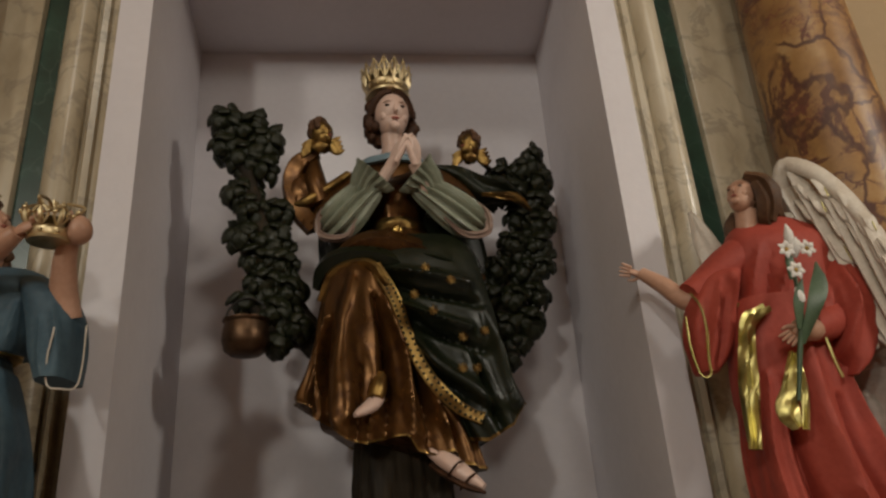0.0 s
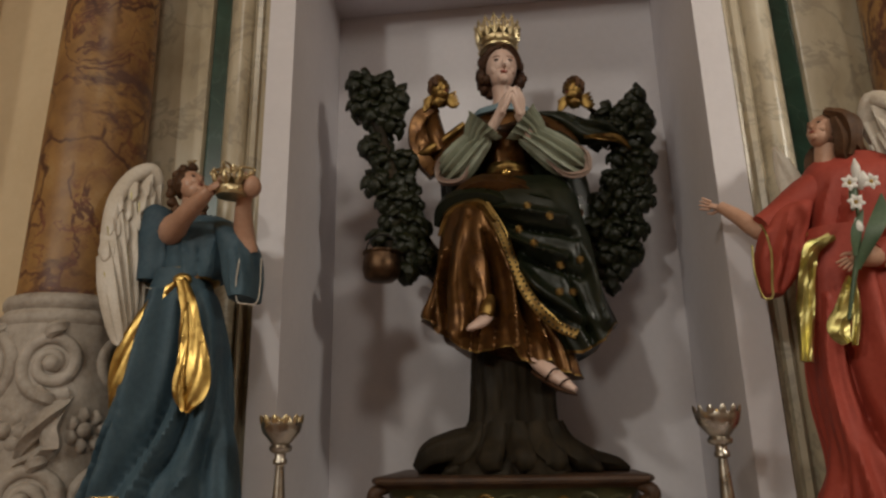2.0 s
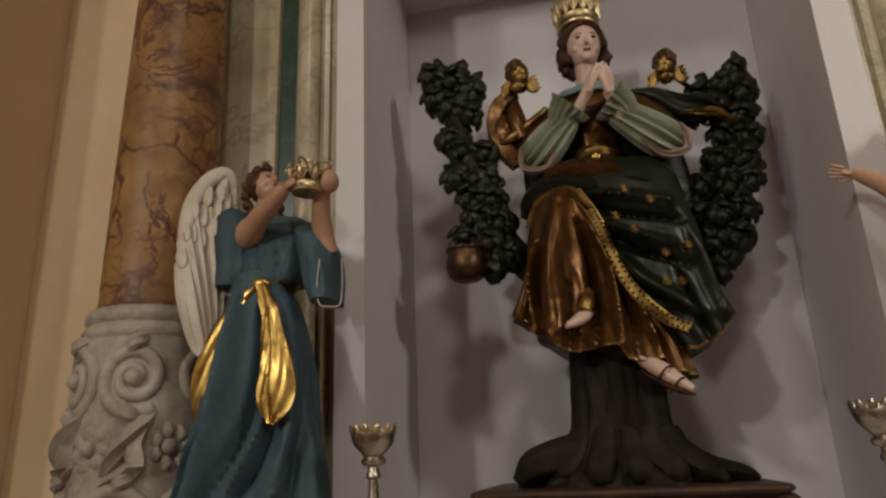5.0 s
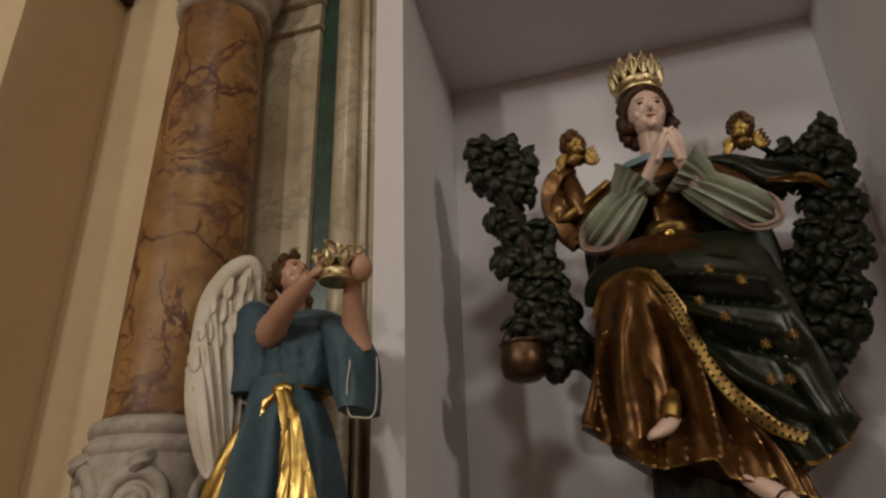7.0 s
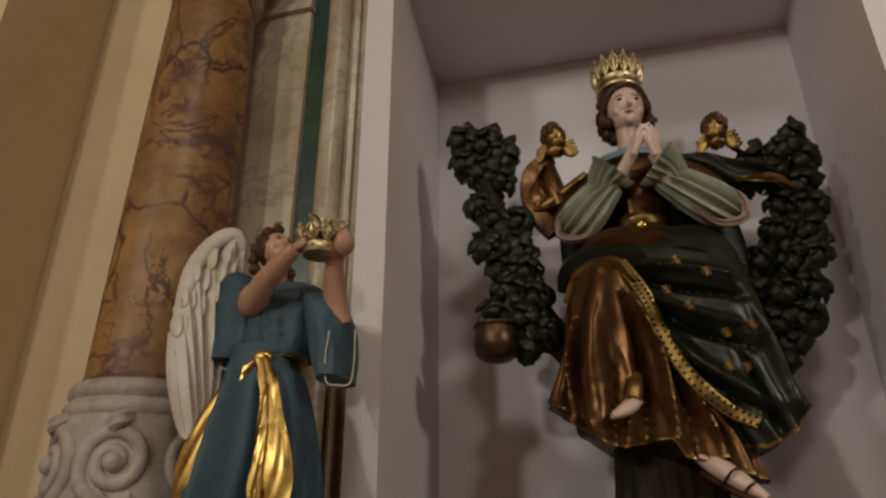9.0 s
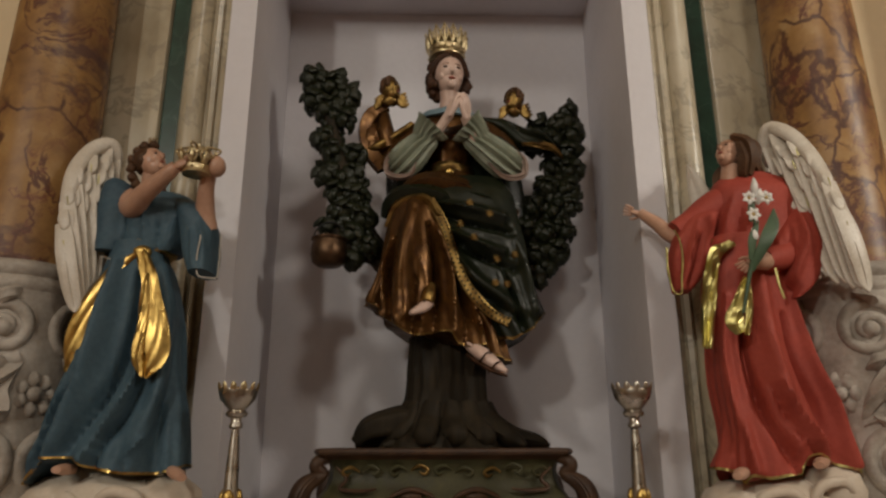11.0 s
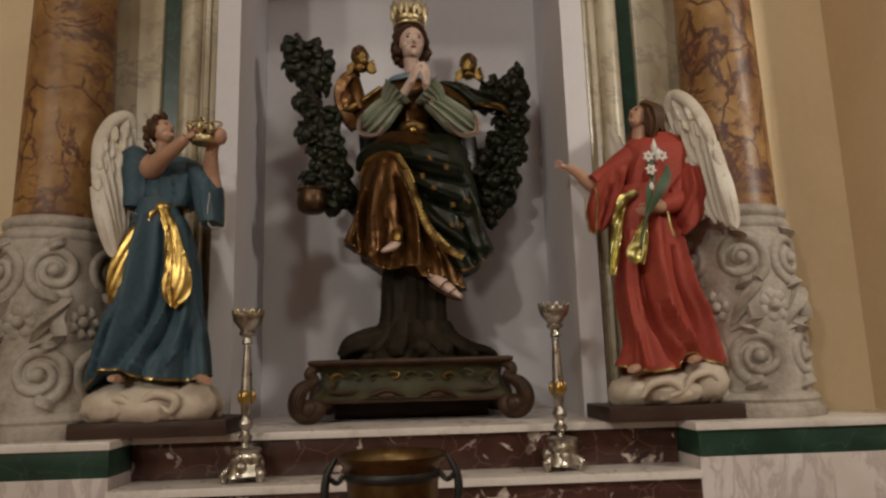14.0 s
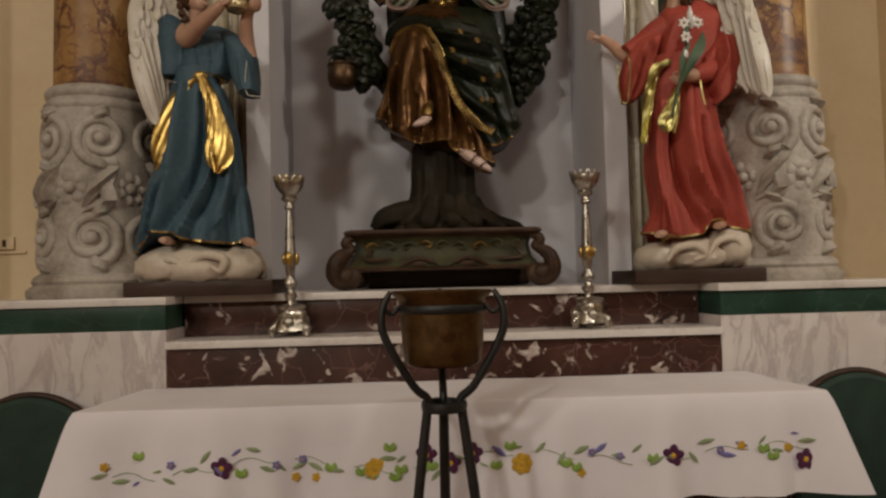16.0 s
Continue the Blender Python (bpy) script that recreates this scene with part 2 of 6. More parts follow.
LINEN = cloth()
PURPLE, YELLOW, VIOLET, THREAD, BRIGHT_THREAD = (painted(n, c, tuple(v * 0.7 for v in c), tuple(min(1, v * 1.3) for v in c), 0.8, 60) for n, c in (
    ("purple_thread", (0.085, 0.016, 0.06)), ("yellow_thread", (0.62, 0.36, 0.03)), ("violet_thread", (0.20, 0.18, 0.42)), ("green_thread", (0.30, 0.36, 0.20)), ("bright_green_thread", (0.28, 0.42, 0.09))))


# ---- building helpers ----
def spline(points, steps=6):
    """Catmull-Rom through points of any length, steps a span."""
    p = np.array(points, float)
    p = np.vstack((2 * p[0] - p[1], p, 2 * p[-1] - p[-2]))
    out = []
    for i in range(1, len(p) - 2):
        a, b, c, d = p[i - 1:i + 3]
        for k in range(steps):
            t = k / steps
            out.append(0.5 * (2 * b + (c - a) * t + (2 * a - 5 * b + 4 * c - d) * t * t + (3 * b - a - 3 * c + d) * t ** 3))
    out.append(p[-2])
    return np.array(out)


class Sculpt:
    """Collects carved forms into one mesh; each form has its own material."""

    def __init__(self):
        self.v, self.f, self.k, self.mats, self.skins = [], [], [], [], []

    def slot(self, mat):
        if mat not in self.mats:
            self.mats.append(mat)
        return self.mats.index(mat)

    def rings(self, rows, mat, closed=True, caps=True):
        """Joins rows of equally many points into a skin."""
        s, base, n = self.slot(mat), len(self.v), len(rows[0])
        for r in rows:
            self.v.extend(tuple(map(float, q)) for q in r)
        for i in range(len(rows) - 1):
            for j in range(n if closed else n - 1):
                a, b = base + i * n + j, base + i * n + (j + 1) % n
                self.f.append((a, b, b + n, a + n))
                self.k.append(s)
        if caps and closed:
            self.f.append(tuple(base + j for j in reversed(range(n))))
            self.f.append(tuple(base + (len(rows) - 1) * n + j for j in range(n)))
            self.k += [s, s]
        return self

    def ball(self, c, r, mat, turn=(0, 0, 0), seg=16, n=10, lump=0.0, freq=6.0):
        r = (r, r, r) if isinstance(r, (int, float)) else r
        e = Euler([radians(a) for a in turn]).to_matrix()
        rows = []
        for i in range(n + 1):
            a = math.pi * (i + 0.02) / (n + 0.04)
            row = []
            for j in range(seg):
                b = 2 * math.pi * j / seg
                u = Vector((math.sin(a) * math.cos(b), math.sin(a) * math.sin(b), -math.cos(a)))
                g = 1 + lump * noise.noise((u + Vector(c)) * freq)
                row.append(Vector(c) + e @ Vector((u.x * r[0] * g, u.y * r[1] * g, u.z * r[2] * g)))
            rows.append(row)
        return self.rings(rows, mat)

    def tube(self, points, radii, mat, seg=10, steps=5, flat=1.0, up=(0, 0, 1), ridge=0.0, ridges=0):
        """A limb, rope or roll along a curve; flat squeezes it across 'up', ridges flute it."""
        radii = [radii] * len(points) if isinstance(radii, (int, float)) else radii
        path = spline([(*p, r) for p, r in zip(points, radii)], steps)
        rows, held = [], None
        for i, (x, y, z, r) in enumerate(path):
            a, b = path[max(i - 1, 0)][:3], path[min(i + 1, len(path) - 1)][:3]
            d = Vector(b - a).normalized()
            side = d.cross(Vector(up))
            if held is not None and (flat == 1.0 or side.length < 0.4):
                side = held - d * held.dot(d)
            elif held is not None and side.dot(held) < 0:
                side = -side
            side = side.normalized() if side.length > 0.05 else d.cross(Vector((1, 0.1, 0))).normalized()
            held = side
            top = side.cross(d)
            row = []
            for j in range(seg):
                t = 2 * math.pi * j / seg
                g = max(r, 0.0005) * (1 + ridge * math.cos(ridges * t))
                row.append(Vector((x, y, z)) + side * math.cos(t) * g + top * math.sin(t) * g * flat)
            rows.append(row)
        return self.rings(rows, mat)

    def robe(self, levels, mat, seg=72, steps=6, hem=None):
        """Draped cloth: levels of (x, y, z, half width, half depth, fold depth, folds, phase)."""
        path = spline(levels, steps)
        rows = []
        for i, (x, y, z, rx, ry, fold, n, ph) in enumerate(path):
            row = []
            n = round(levels[0][6])
            for j in range(seg):
                t = 2 * math.pi * j / seg
                w = math.sin(n * t + ph) + 0.6 * math.sin((n + 4) * t + 1.6 * ph + 1.0) + 0.35 * math.sin(3 * t + ph)
                w = w if w > -0.5 else -0.5 - 0.3 * (-0.5 - w)
                g = 1 + fold * w
                row.append((x + rx * g * math.cos(t), y + ry * g * math.sin(t), z + fold * 0.10 * math.sin(n * t + ph + 1.2) * (i > len(path) - 3)))
            rows.append(row)
        self.rings(rows, mat)
        if hem:
            ring = [Vector(q) for q in rows[-1]]
            mid = sum(ring, Vector()) / seg
            self.rings([[mid + (q - mid) * s + Vector((0, 0, dz)) for q in ring] for s, dz in ((1.0, 0.006), (1.012, 0.004), (1.012, -0.003), (1.0, -0.005))], hem, caps=False)
        return self

    def drape(self, levels, folds, mat, hem=None, trim=None, seg=150, rows=90, flute=0.0, flutes=22, cap=True, square=0.8):
        """Carved drapery: levels of (left, right, height, front, back) from the top down; folds of (depth, width, course) that stand
        proud of the front or sink into it along a course of (x, z); hem is the lower edge as a course of (x, z)."""
        path = np.array(spline(levels, 10))
        u = np.linspace(0, 1, rows)
        src = np.linspace(0, 1, len(path))
        lv = np.stack([np.interp(u, src, path[:, k]) for k in range(5)], 1)[:, None, :]
        th = (2 * math.pi * np.arange(seg) / seg)[None, :]
        cx, rx = (lv[..., 0] + lv[..., 1]) / 2, (lv[..., 1] - lv[..., 0]) / 2
        cy, ry = (lv[..., 3] + lv[..., 4]) / 2, (lv[..., 4] - lv[..., 3]) / 2
        co, si = np.cos(th), np.sin(th)
        x = cx + rx * np.sign(co) * np.abs(co) ** 0.9
        y = cy + ry * np.sign(si) * np.abs(si) ** square
        z = lv[..., 2] + 0 * th
        if hem:
            h = np.array(sorted(hem))
            w = np.clip((u - 0.45) / 0.55, 0, 1)[:, None] ** 2
            z = z + w * (np.interp(x, h[:, 0], h[:, 1]) - levels[-1][2])
        front = np.clip(0.25 - si, 0, 1)
        push = np.zeros_like(x)
        for depth, width, course in folds:
            c = spline(course, 6)
            best, along = np.full(x.shape, 9.0), np.zeros_like(x)
            for i in range(len(c) - 1):
                a, d = c[i], c[i + 1] - c[i]
                k = np.clip(((x - a[0]) * d[0] + (z - a[1]) * d[1]) / max(d @ d, 1e-9), 0, 1)
                q = np.hypot(x - a[0] - k * d[0], z - a[1] - k * d[1])
                near = q < best
                best = np.where(near, q, best)
                along = np.where(near, (i + k) / (len(c) - 1), along)
            wide = width * (0.55 + 0.6 * along)
            push += 2.1 * depth * np.exp(-(best / wide) ** 2) * (0.35 + 0.65 * np.sin(math.pi * np.clip(along, 0.04, 0.8)))
        if flute:
            wob = np.array([[noise.noise(Vector((math.cos(t) * 2.1, math.sin(t) * 2.1, 3 * v))) for t in th[0]] for v in u])
            push += flute * (u[:, None] ** 1.6) * np.sin(flutes * th + 3.5 * wob)
        y = y - push * front
        x = x + push * co * 0.6
        grid = np.stack((x, y, z), -1)
        self.skins = [*self.skins[-1:], grid.reshape(-1, 3)]
        self.rings([list(r) for r in grid], mat, caps=cap)
        if trim:
            ring = [Vector(q) for q in grid[-1]]
            up = [Vector(q) for q in grid[-3]]
            mid = sum(ring, Vector()) / seg
            lifted = [(0.0, 1.008), (0.5, 1.012), (0.5, 1.0), (0.0, 0.99)]
            self.rings([[mid + (q.lerp(p, k) - mid) * g for q, p in zip(ring, up)] for k, g in lifted], trim, caps=False)
        return self

    def on(self, x, z, lift=0.004):
        """The foremost place over (x, z) on the two newest draperies, raised by lift."""
        q = np.concatenate(self.skins)
        near = q[np.hypot(q[:, 0] - x, q[:, 2] - z) < 0.010]
        return (x, float(near[:, 1].min() if len(near) else q[:, 1].min()) - lift, z)

    def strip(self, points, widths, across, mat, thick=0.008, steps=6, wave=0.0, cuts=6):
        """A sash or band along a curve, as wide as widths say in the direction 'across'."""
        widths = [widths] * len(points) if isinstance(widths, (int, float)) else widths
        path = spline([(*p, w) for p, w in zip(points, widths)], steps)
        rows = []
        for i, (x, y, z, w) in enumerate(path):
            a, b = path[max(i - 1, 0)][:3], path[min(i + 1, len(path) - 1)][:3]
            d = Vector(b - a).normalized()
            s = (Vector(across) - d * d.dot(Vector(across))).normalized()
            n = s.cross(d)
            row = []
            for side in (1, -1):
                for k in range(cuts + 1):
                    u = (k / cuts - 0.5) * side
                    lift = wave * math.cos(u * 3 * math.pi + 0.3 * i) + side * thick / 2 * (1 - (2 * u) ** 4 * 0.7)
                    row.append(Vector((x, y, z)) + s * u * w + n * lift)
            rows.append(row)
        return self.rings(rows, mat)

    def lathe(self, c, profile, mat, seg=24, steps=0, lobes=0, depth=0.0):
        """A turned body round the upright through c; profile of (radius, height)."""
        rows_p = spline(profile, steps) if steps else profile
        return self.rings([[(c[0] + r * (1 + depth * math.cos(lobes * t)) * math.cos(t), c[1] + r * (1 + depth * math.cos(lobes * t)) * math.sin(t), c[2] + z)
                            for t in (2 * math.pi * j / seg for j in range(seg))] for r, z in rows_p], mat)

    def box(self, lo, hi, mat, bevel=0.0):
        s = self.slot(mat)
        bm = bmesh.new()
        bmesh.ops.create_cube(bm, size=1)
        for v in bm.verts:
            v.co = Vector([l + (h - l) * (q + 0.5) for l, h, q in zip(lo, hi, v.co)])
        if bevel:
            bmesh.ops.bevel(bm, geom=bm.edges[:], offset=bevel, segments=2, affect="EDGES", profile=0.6)
        base = len(self.v)
        bm.verts.index_update()
        self.v.extend(tuple(v.co) for v in bm.verts)
        for f in bm.faces:
            self.f.append(tuple(base + v.index for v in f.verts))
            self.k.append(s)
        bm.free()
        return self

    def mesh(self, name, smooth=50):
        me = bpy.data.meshes.new(name)
        me.from_pydata(self.v, [], self.f)
        for m in self.mats:
            me.materials.append(m)
        me.polygons.foreach_set("material_index", self.k)
        bm = bmesh.new()
        bm.from_mesh(me)
        bmesh.ops.recalc_face_normals(bm, faces=bm.faces[:])
        for f in bm.faces:
            f.smooth = smooth > 0
        for e in bm.edges:
            e.smooth = len(e.link_faces) == 2 and e.calc_face_angle(0) < radians(smooth)
        bm.to_mesh(me)
        bm.free()
        return me


def part(name, body, parent, label="", smooth=50):
    """Links a form as one mesh object under a thing or part."""
    ob = new(name, body if isinstance(body, bpy.types.Mesh) else body.mesh(name, smooth))
    ob.parent = parent
    if parent.parent is None:
        ob.matrix_parent_inverse = Matrix.Translation(-parent.location)
    return tagged(ob, label)


def thing(name, at, label, category, group="", kind=""):
    ob = new(name)
    ob.empty_display_size = 0.05
    ob.location = at
    return tagged(ob, label, category, group, kind)


def solid(name, body, label, category, group="", kind="", smooth=50):
    return tagged(new(name, body.mesh(name, smooth)), label, category, group, kind)


def slab(name, lo, hi, mat, label, category, bevel=0.004, kind="structure"):
    return solid(name, Sculpt().box(lo, hi, mat, bevel), label, category, kind=kind, smooth=35)
# ---- the chapel: walls, niche, pilasters, altar steps ----
slab("floor", (-6.4, -7.2, -0.2), (6.4, 2.9, 0.0), FLOOR, "terracotta tiled church floor", "floor", 0)
# ceiling and outer nave walls are unseen, added for bounce light and reflections
slab("ceiling", (-6.4, -7.2, 6.5), (6.4, 2.9, 6.7), CREAM, "unseen cream plastered ceiling added to bounce light", "ceiling", 0)
slab("wall_south", (-6.4, -7.2, 0.0), (6.4, -7.0, 6.5), CREAM, "unseen cream plastered nave wall added to bounce light", "wall", 0)
for sx, side in ((-1, "west"), (1, "east")):
    slab("wall_" + side, (min(sx * 6.2, sx * 6.4), -7.0, 0.0), (max(sx * 6.2, sx * 6.4), 1.36, 6.5), CREAM, "unseen cream plastered nave side wall added to bounce light", "wall", 0)
    slab("wall_front_" + side, (min(sx * 1.83, sx * 6.4), 1.36, 0.0), (max(sx * 1.83, sx * 6.4), 1.75, 6.5), CREAM, "cream plastered wall beside the altar", "wall", 0.008)
    slab("wall_recess_" + side, (min(sx * 1.46, sx * 1.95), 1.75, 0.0), (max(sx * 1.46, sx * 1.95), 2.0, 6.5), CREAM, "cream plastered wall behind the column", "wall", 0)
    slab("wall_core_" + side, (min(sx * 0.80, sx * 1.46), 1.93, 0.0), (max(sx * 0.80, sx * 1.46), 2.2, 6.5), CREAM, "plastered wall behind the pilasters", "wall", 0)

# niche: two cheeks, back, ceiling and the masonry over it
for sx, side in ((-1, "west"), (1, "east")):
    body = Sculpt()
    inner_front, inner_back = 0.685 * sx, 0.73 * sx
    outer = 0.78 * sx
    rows = []
    for z in (1.255, 3.62):
        rows.append([(inner_front, 1.80, z), (outer, 1.80, z), (outer, 2.7, z), (inner_back, 2.7, z), (inner_back, 2.55, z)])
    body.rings(rows, WHITE)
    solid("niche_cheek_" + side, body, "white plastered side wall of the niche", "wall", kind="structure", smooth=20)
slab("niche_back", (-0.729, 2.552, 1.25), (0.729, 2.7, 3.62), WHITE, "white plastered back wall of the niche", "wall", 0)
slab("niche_ceiling", (-0.78, 1.80, 3.622), (0.78, 2.7, 3.75), WHITE, "white plastered ceiling of the niche", "ceiling", 0)
slab("wall_over_niche", (-0.80, 1.82, 3.752), (0.80, 2.2, 6.5), CREAM, "cream plastered wall over the niche", "wall", 0)

# marble pilasters beside the niche: fluted jamb, round bead, green strip, flat shaft with cap bands
for sx, side in ((-1, "west"), (1, "east")):
    jamb = thing("pilaster", (sx * 0.9, 1.86, 1.29), "yellow-grey marble jamb with a green marble strip beside the niche", "pilaster", "niche pilasters", "structure")
    prof = [(0.783, 1.95), (0.783, 1.845), (0.795, 1.835), (0.806, 1.838), (0.810, 1.852), (0.818, 1.852), (0.822, 1.838), (0.838, 1.832),
            (0.848, 1.84), (0.853, 1.862), (0.862, 1.862), (0.868, 1.842), (0.888, 1.822), (0.912, 1.818), (0.936, 1.83), (0.953, 1.858), (0.957, 1.95)]
    part("moulding", Sculpt().rings([[(sx * x, y, z) for x, y in prof] for z in (1.29, 2.0, 2.8, 3.6, 4.6)], PILASTER), jamb)
    part("green_strip", Sculpt().box((min(sx * 0.958, sx * 1.026), 1.885, 1.29), (max(sx * 0.958, sx * 1.026), 1.95, 4.6), GREEN_MARBLE), jamb, "dark green marble strip", 30)
    part("shaft", Sculpt().box((min(sx * 1.028, sx * 1.44), 1.862, 1.29), (max(sx * 1.028, sx * 1.44), 1.95, 3.50), PILASTER, 0.01), jamb, "", 30)
    cap = Sculpt()
    for z, h, o in ((3.50, 0.03, 0.02), (3.53, 0.09, 0.006), (3.62, 0.035, 0.03), (3.655, 0.06, 0.05), (3.715, 0.9, 0.01)):
        cap.box((min(sx * (1.028 - o * 0.3), sx * (1.44 + o)), 1.862 - o, z), (max(sx * (1.028 - o * 0.3), sx * (1.44 + o)), 1.95, z + h - 0.001), PILASTER, 0.006)
    part("capital", cap, jamb, "", 30)

# altar: side blocks, two red marble steps with white slabs
for sx, side in ((-1, "west"), (1, "east")):
    a, b = sx * 0.96, sx * 1.83
    lo, hi = min(a, b), max(a, b)
    block = thing("column_pedestal", (sx * 1.4, 1.6, 0.0), "white-veined marble column pedestal with a dark green marble frieze", "pedestal", "column pedestals", "structure")
    part("body", Sculpt().box((lo, 1.40, 0.0), (hi, 1.75, 1.172), WHITE_MARBLE, 0.004), block, "white marble with grey-violet veins", 30)
    part("frieze", Sculpt().box((lo + 0.003, 1.403, 1.172), (hi - 0.003, 1.75, 1.258), GREEN_MARBLE, 0.002), block, "dark green marble frieze", 30)
    part("top_slab", Sculpt().box((lo - 0.003 - (0.006 if sx > 0 else 0), 1.39, 1.258), (hi + 0.003, 1.93, 1.285), SLAB, 0.004), block, "white marble slab", 30)
steps = thing("altar_step", (0, 1.5, 0.0), "red marble altar steps with white marble slabs", "step", kind="structure")
part("riser", Sculpt().box((-0.957, 1.395, 0.3), (0.957, 1.57, 1.108), RED_MARBLE, 0.002), steps, "red marble riser with white flecks", 30)
part("tread", Sculpt().box((-0.957, 1.375, 1.108), (0.957, 1.60, 1.134), SLAB, 0.004), steps, "white marble tread", 30)
part("riser", Sculpt().box((-0.957, 1.575, 1.134), (0.957, 1.79, 1.258), RED_MARBLE, 0.002), steps, "red marble riser with white flecks", 30)
part("tread", Sculpt().box((-0.952, 1.553, 1.258), (0.952, 2.55, 1.2845), SLAB, 0.004), steps, "white marble tread", 30)


# ---- columns ----
def column(sx):
    cx, cy = sx * 1.308, 1.69
    col = thing("column", (cx, cy, 1.285), "ochre veined marble column on a carved grey stone drum", "column", "altar columns", "structure")
    part("base_ring", Sculpt().lathe((cx, cy, 1.285), [(0.245, 0), (0.25, 0.012), (0.25, 0.03), (0.235, 0.042), (0.226, 0.05), (0.232, 0.062), (0.225, 0.078), (0.21, 0.088)], STONE, 40), col)
    drum = part("drum", Sculpt().lathe((cx, cy, 1.37), [(0.204, 0), (0.200, 0.2), (0.194, 0.42), (0.186, 0.62)], STONE, 40), col, "carved grey stone drum with scrolls and leaves")
    part("collar", Sculpt().lathe((cx, cy, 1.97), [(0.184, 0), (0.192, 0.012), (0.195, 0.028), (0.186, 0.04), (0.180, 0.048), (0.188, 0.058), (0.190, 0.075), (0.182, 0.09), (0.168, 0.096)], STONE, 40), col)
    part("shaft", Sculpt().lathe((cx, cy, 2.066), [(0.166, 0), (0.161, 0.02), (0.157, 0.4), (0.149, 0.9), (0.140, 1.36)], OCHRE, 48), col, "polished ochre marble with dark veins")
    part("neck_ring", Sculpt().lathe((cx, cy, 3.425), [(0.141, 0), (0.156, 0.015), (0.160, 0.03), (0.152, 0.045), (0.144, 0.055), (0.148, 0.09), (0.18, 0.14), (0.215, 0.3), (0.25, 0.492)], STONE, 40), col)
    part("impost", Sculpt().box((cx - 0.26, cy - 0.26, 3.915), (cx + 0.26, 1.95, 4.6), STONE, 0.02), col, "", 30)

    def wrap(u, z, lift=0.0):
        r = 0.203 - (z - 1.37) / 0.6 * 0.016 + lift - 0.010
        return (cx + r * math.sin(u), cy - r * math.cos(u), z)

    def scroll(u0, z0, size, turns, way, start):
        pts, rad = [], []
        for k in range(26):
            q = k / 25
            a = start + way * q * turns * 2 * math.pi
            s = size * (1 - 0.86 * q)
            pts.append(wrap(u0 + s * math.cos(a) / 0.2, z0 + s * math.sin(a), 0.004 + 0.008 * q))
            rad.append(0.023 - 0.010 * q)
        return Sculpt().tube(pts, rad, STONE, 8, 2).ball(wrap(u0, z0, 0.016), 0.024, STONE, seg=10, n=6)

    for row, z in ((0, 1.50), (1, 1.86)):
        for k in range(6):
            u = sx * (-0.42 + 1.05 * k + (0.0 if row else 0.14))
            part("scroll", scroll(u, z, 0.098, 1.9, sx * (1 if (k + row) % 2 else -1), -1.4 + 0.4 * row), drum)
    for k in range(6):
        u = sx * (0.1 + 1.05 * k)
        rosette = Sculpt().ball(wrap(u, 1.68, 0.016), (0.022, 0.022, 0.022), STONE, seg=10, n=6)
        for p in range(7):
            a = 2 * math.pi * p / 7
            q = wrap(u + 0.042 * math.cos(a) / 0.2, 1.68 + 0.042 * math.sin(a), 0.006)
            rosette.ball(q, (0.024, 0.012, 0.024), STONE, seg=10, n=6)
        part("rosette", rosette, drum)
        for dz, tilt, up in ((0.0, 0.0, 1), (0.005, 0.12, -1)):
            u2 = u + 0.52 * sx
            leaf_pts = [wrap(u2 - 0.28 * up, 1.68 - 0.07 * up + dz, 0.004), wrap(u2 - 0.1 * up, 1.68 - 0.01 * up, 0.02), wrap(u2 + 0.12, 1.68 + 0.05 * up, 0.016), wrap(u2 + 0.3 * up, 1.68 + 0.09 * up, 0.002)]
            part("acanthus_leaf", Sculpt().tube(leaf_pts, [0.012, 0.028, 0.032, 0.012], STONE, 14, 5, 0.7, (0, 0, 1), 0.22, 4), drum)
        for z3, s3 in ((1.405, 1), (1.60, -1), (1.765, 1), (1.955, -1)):
            part("leaf_tip", Sculpt().tube([wrap(u + 0.40 * sx, z3 - 0.02 * s3, 0.002), wrap(u + 0.52 * sx, z3, 0.022), wrap(u + 0.64 * sx, z3 + 0.03 * s3, 0.004)], [0.012, 0.024, 0.012], STONE, 10, 4, 0.8, (0, 0, 1), 0.2, 3), drum)
    return col


for sx in (-1, 1):
    column(sx)

# dark plinth boards under the two angels
for lo, hi in (((-1.135, 1.47, 1.285), (-0.615, 1.78, 1.338)), ((0.687, 1.47, 1.285), (1.17, 1.78, 1.338))):
    solid("plinth_board", Sculpt().box(lo, hi, BOARD, 0.005), "dark stained wooden plinth board on the marble ledge", "plinth", "plinth boards", smooth=30)


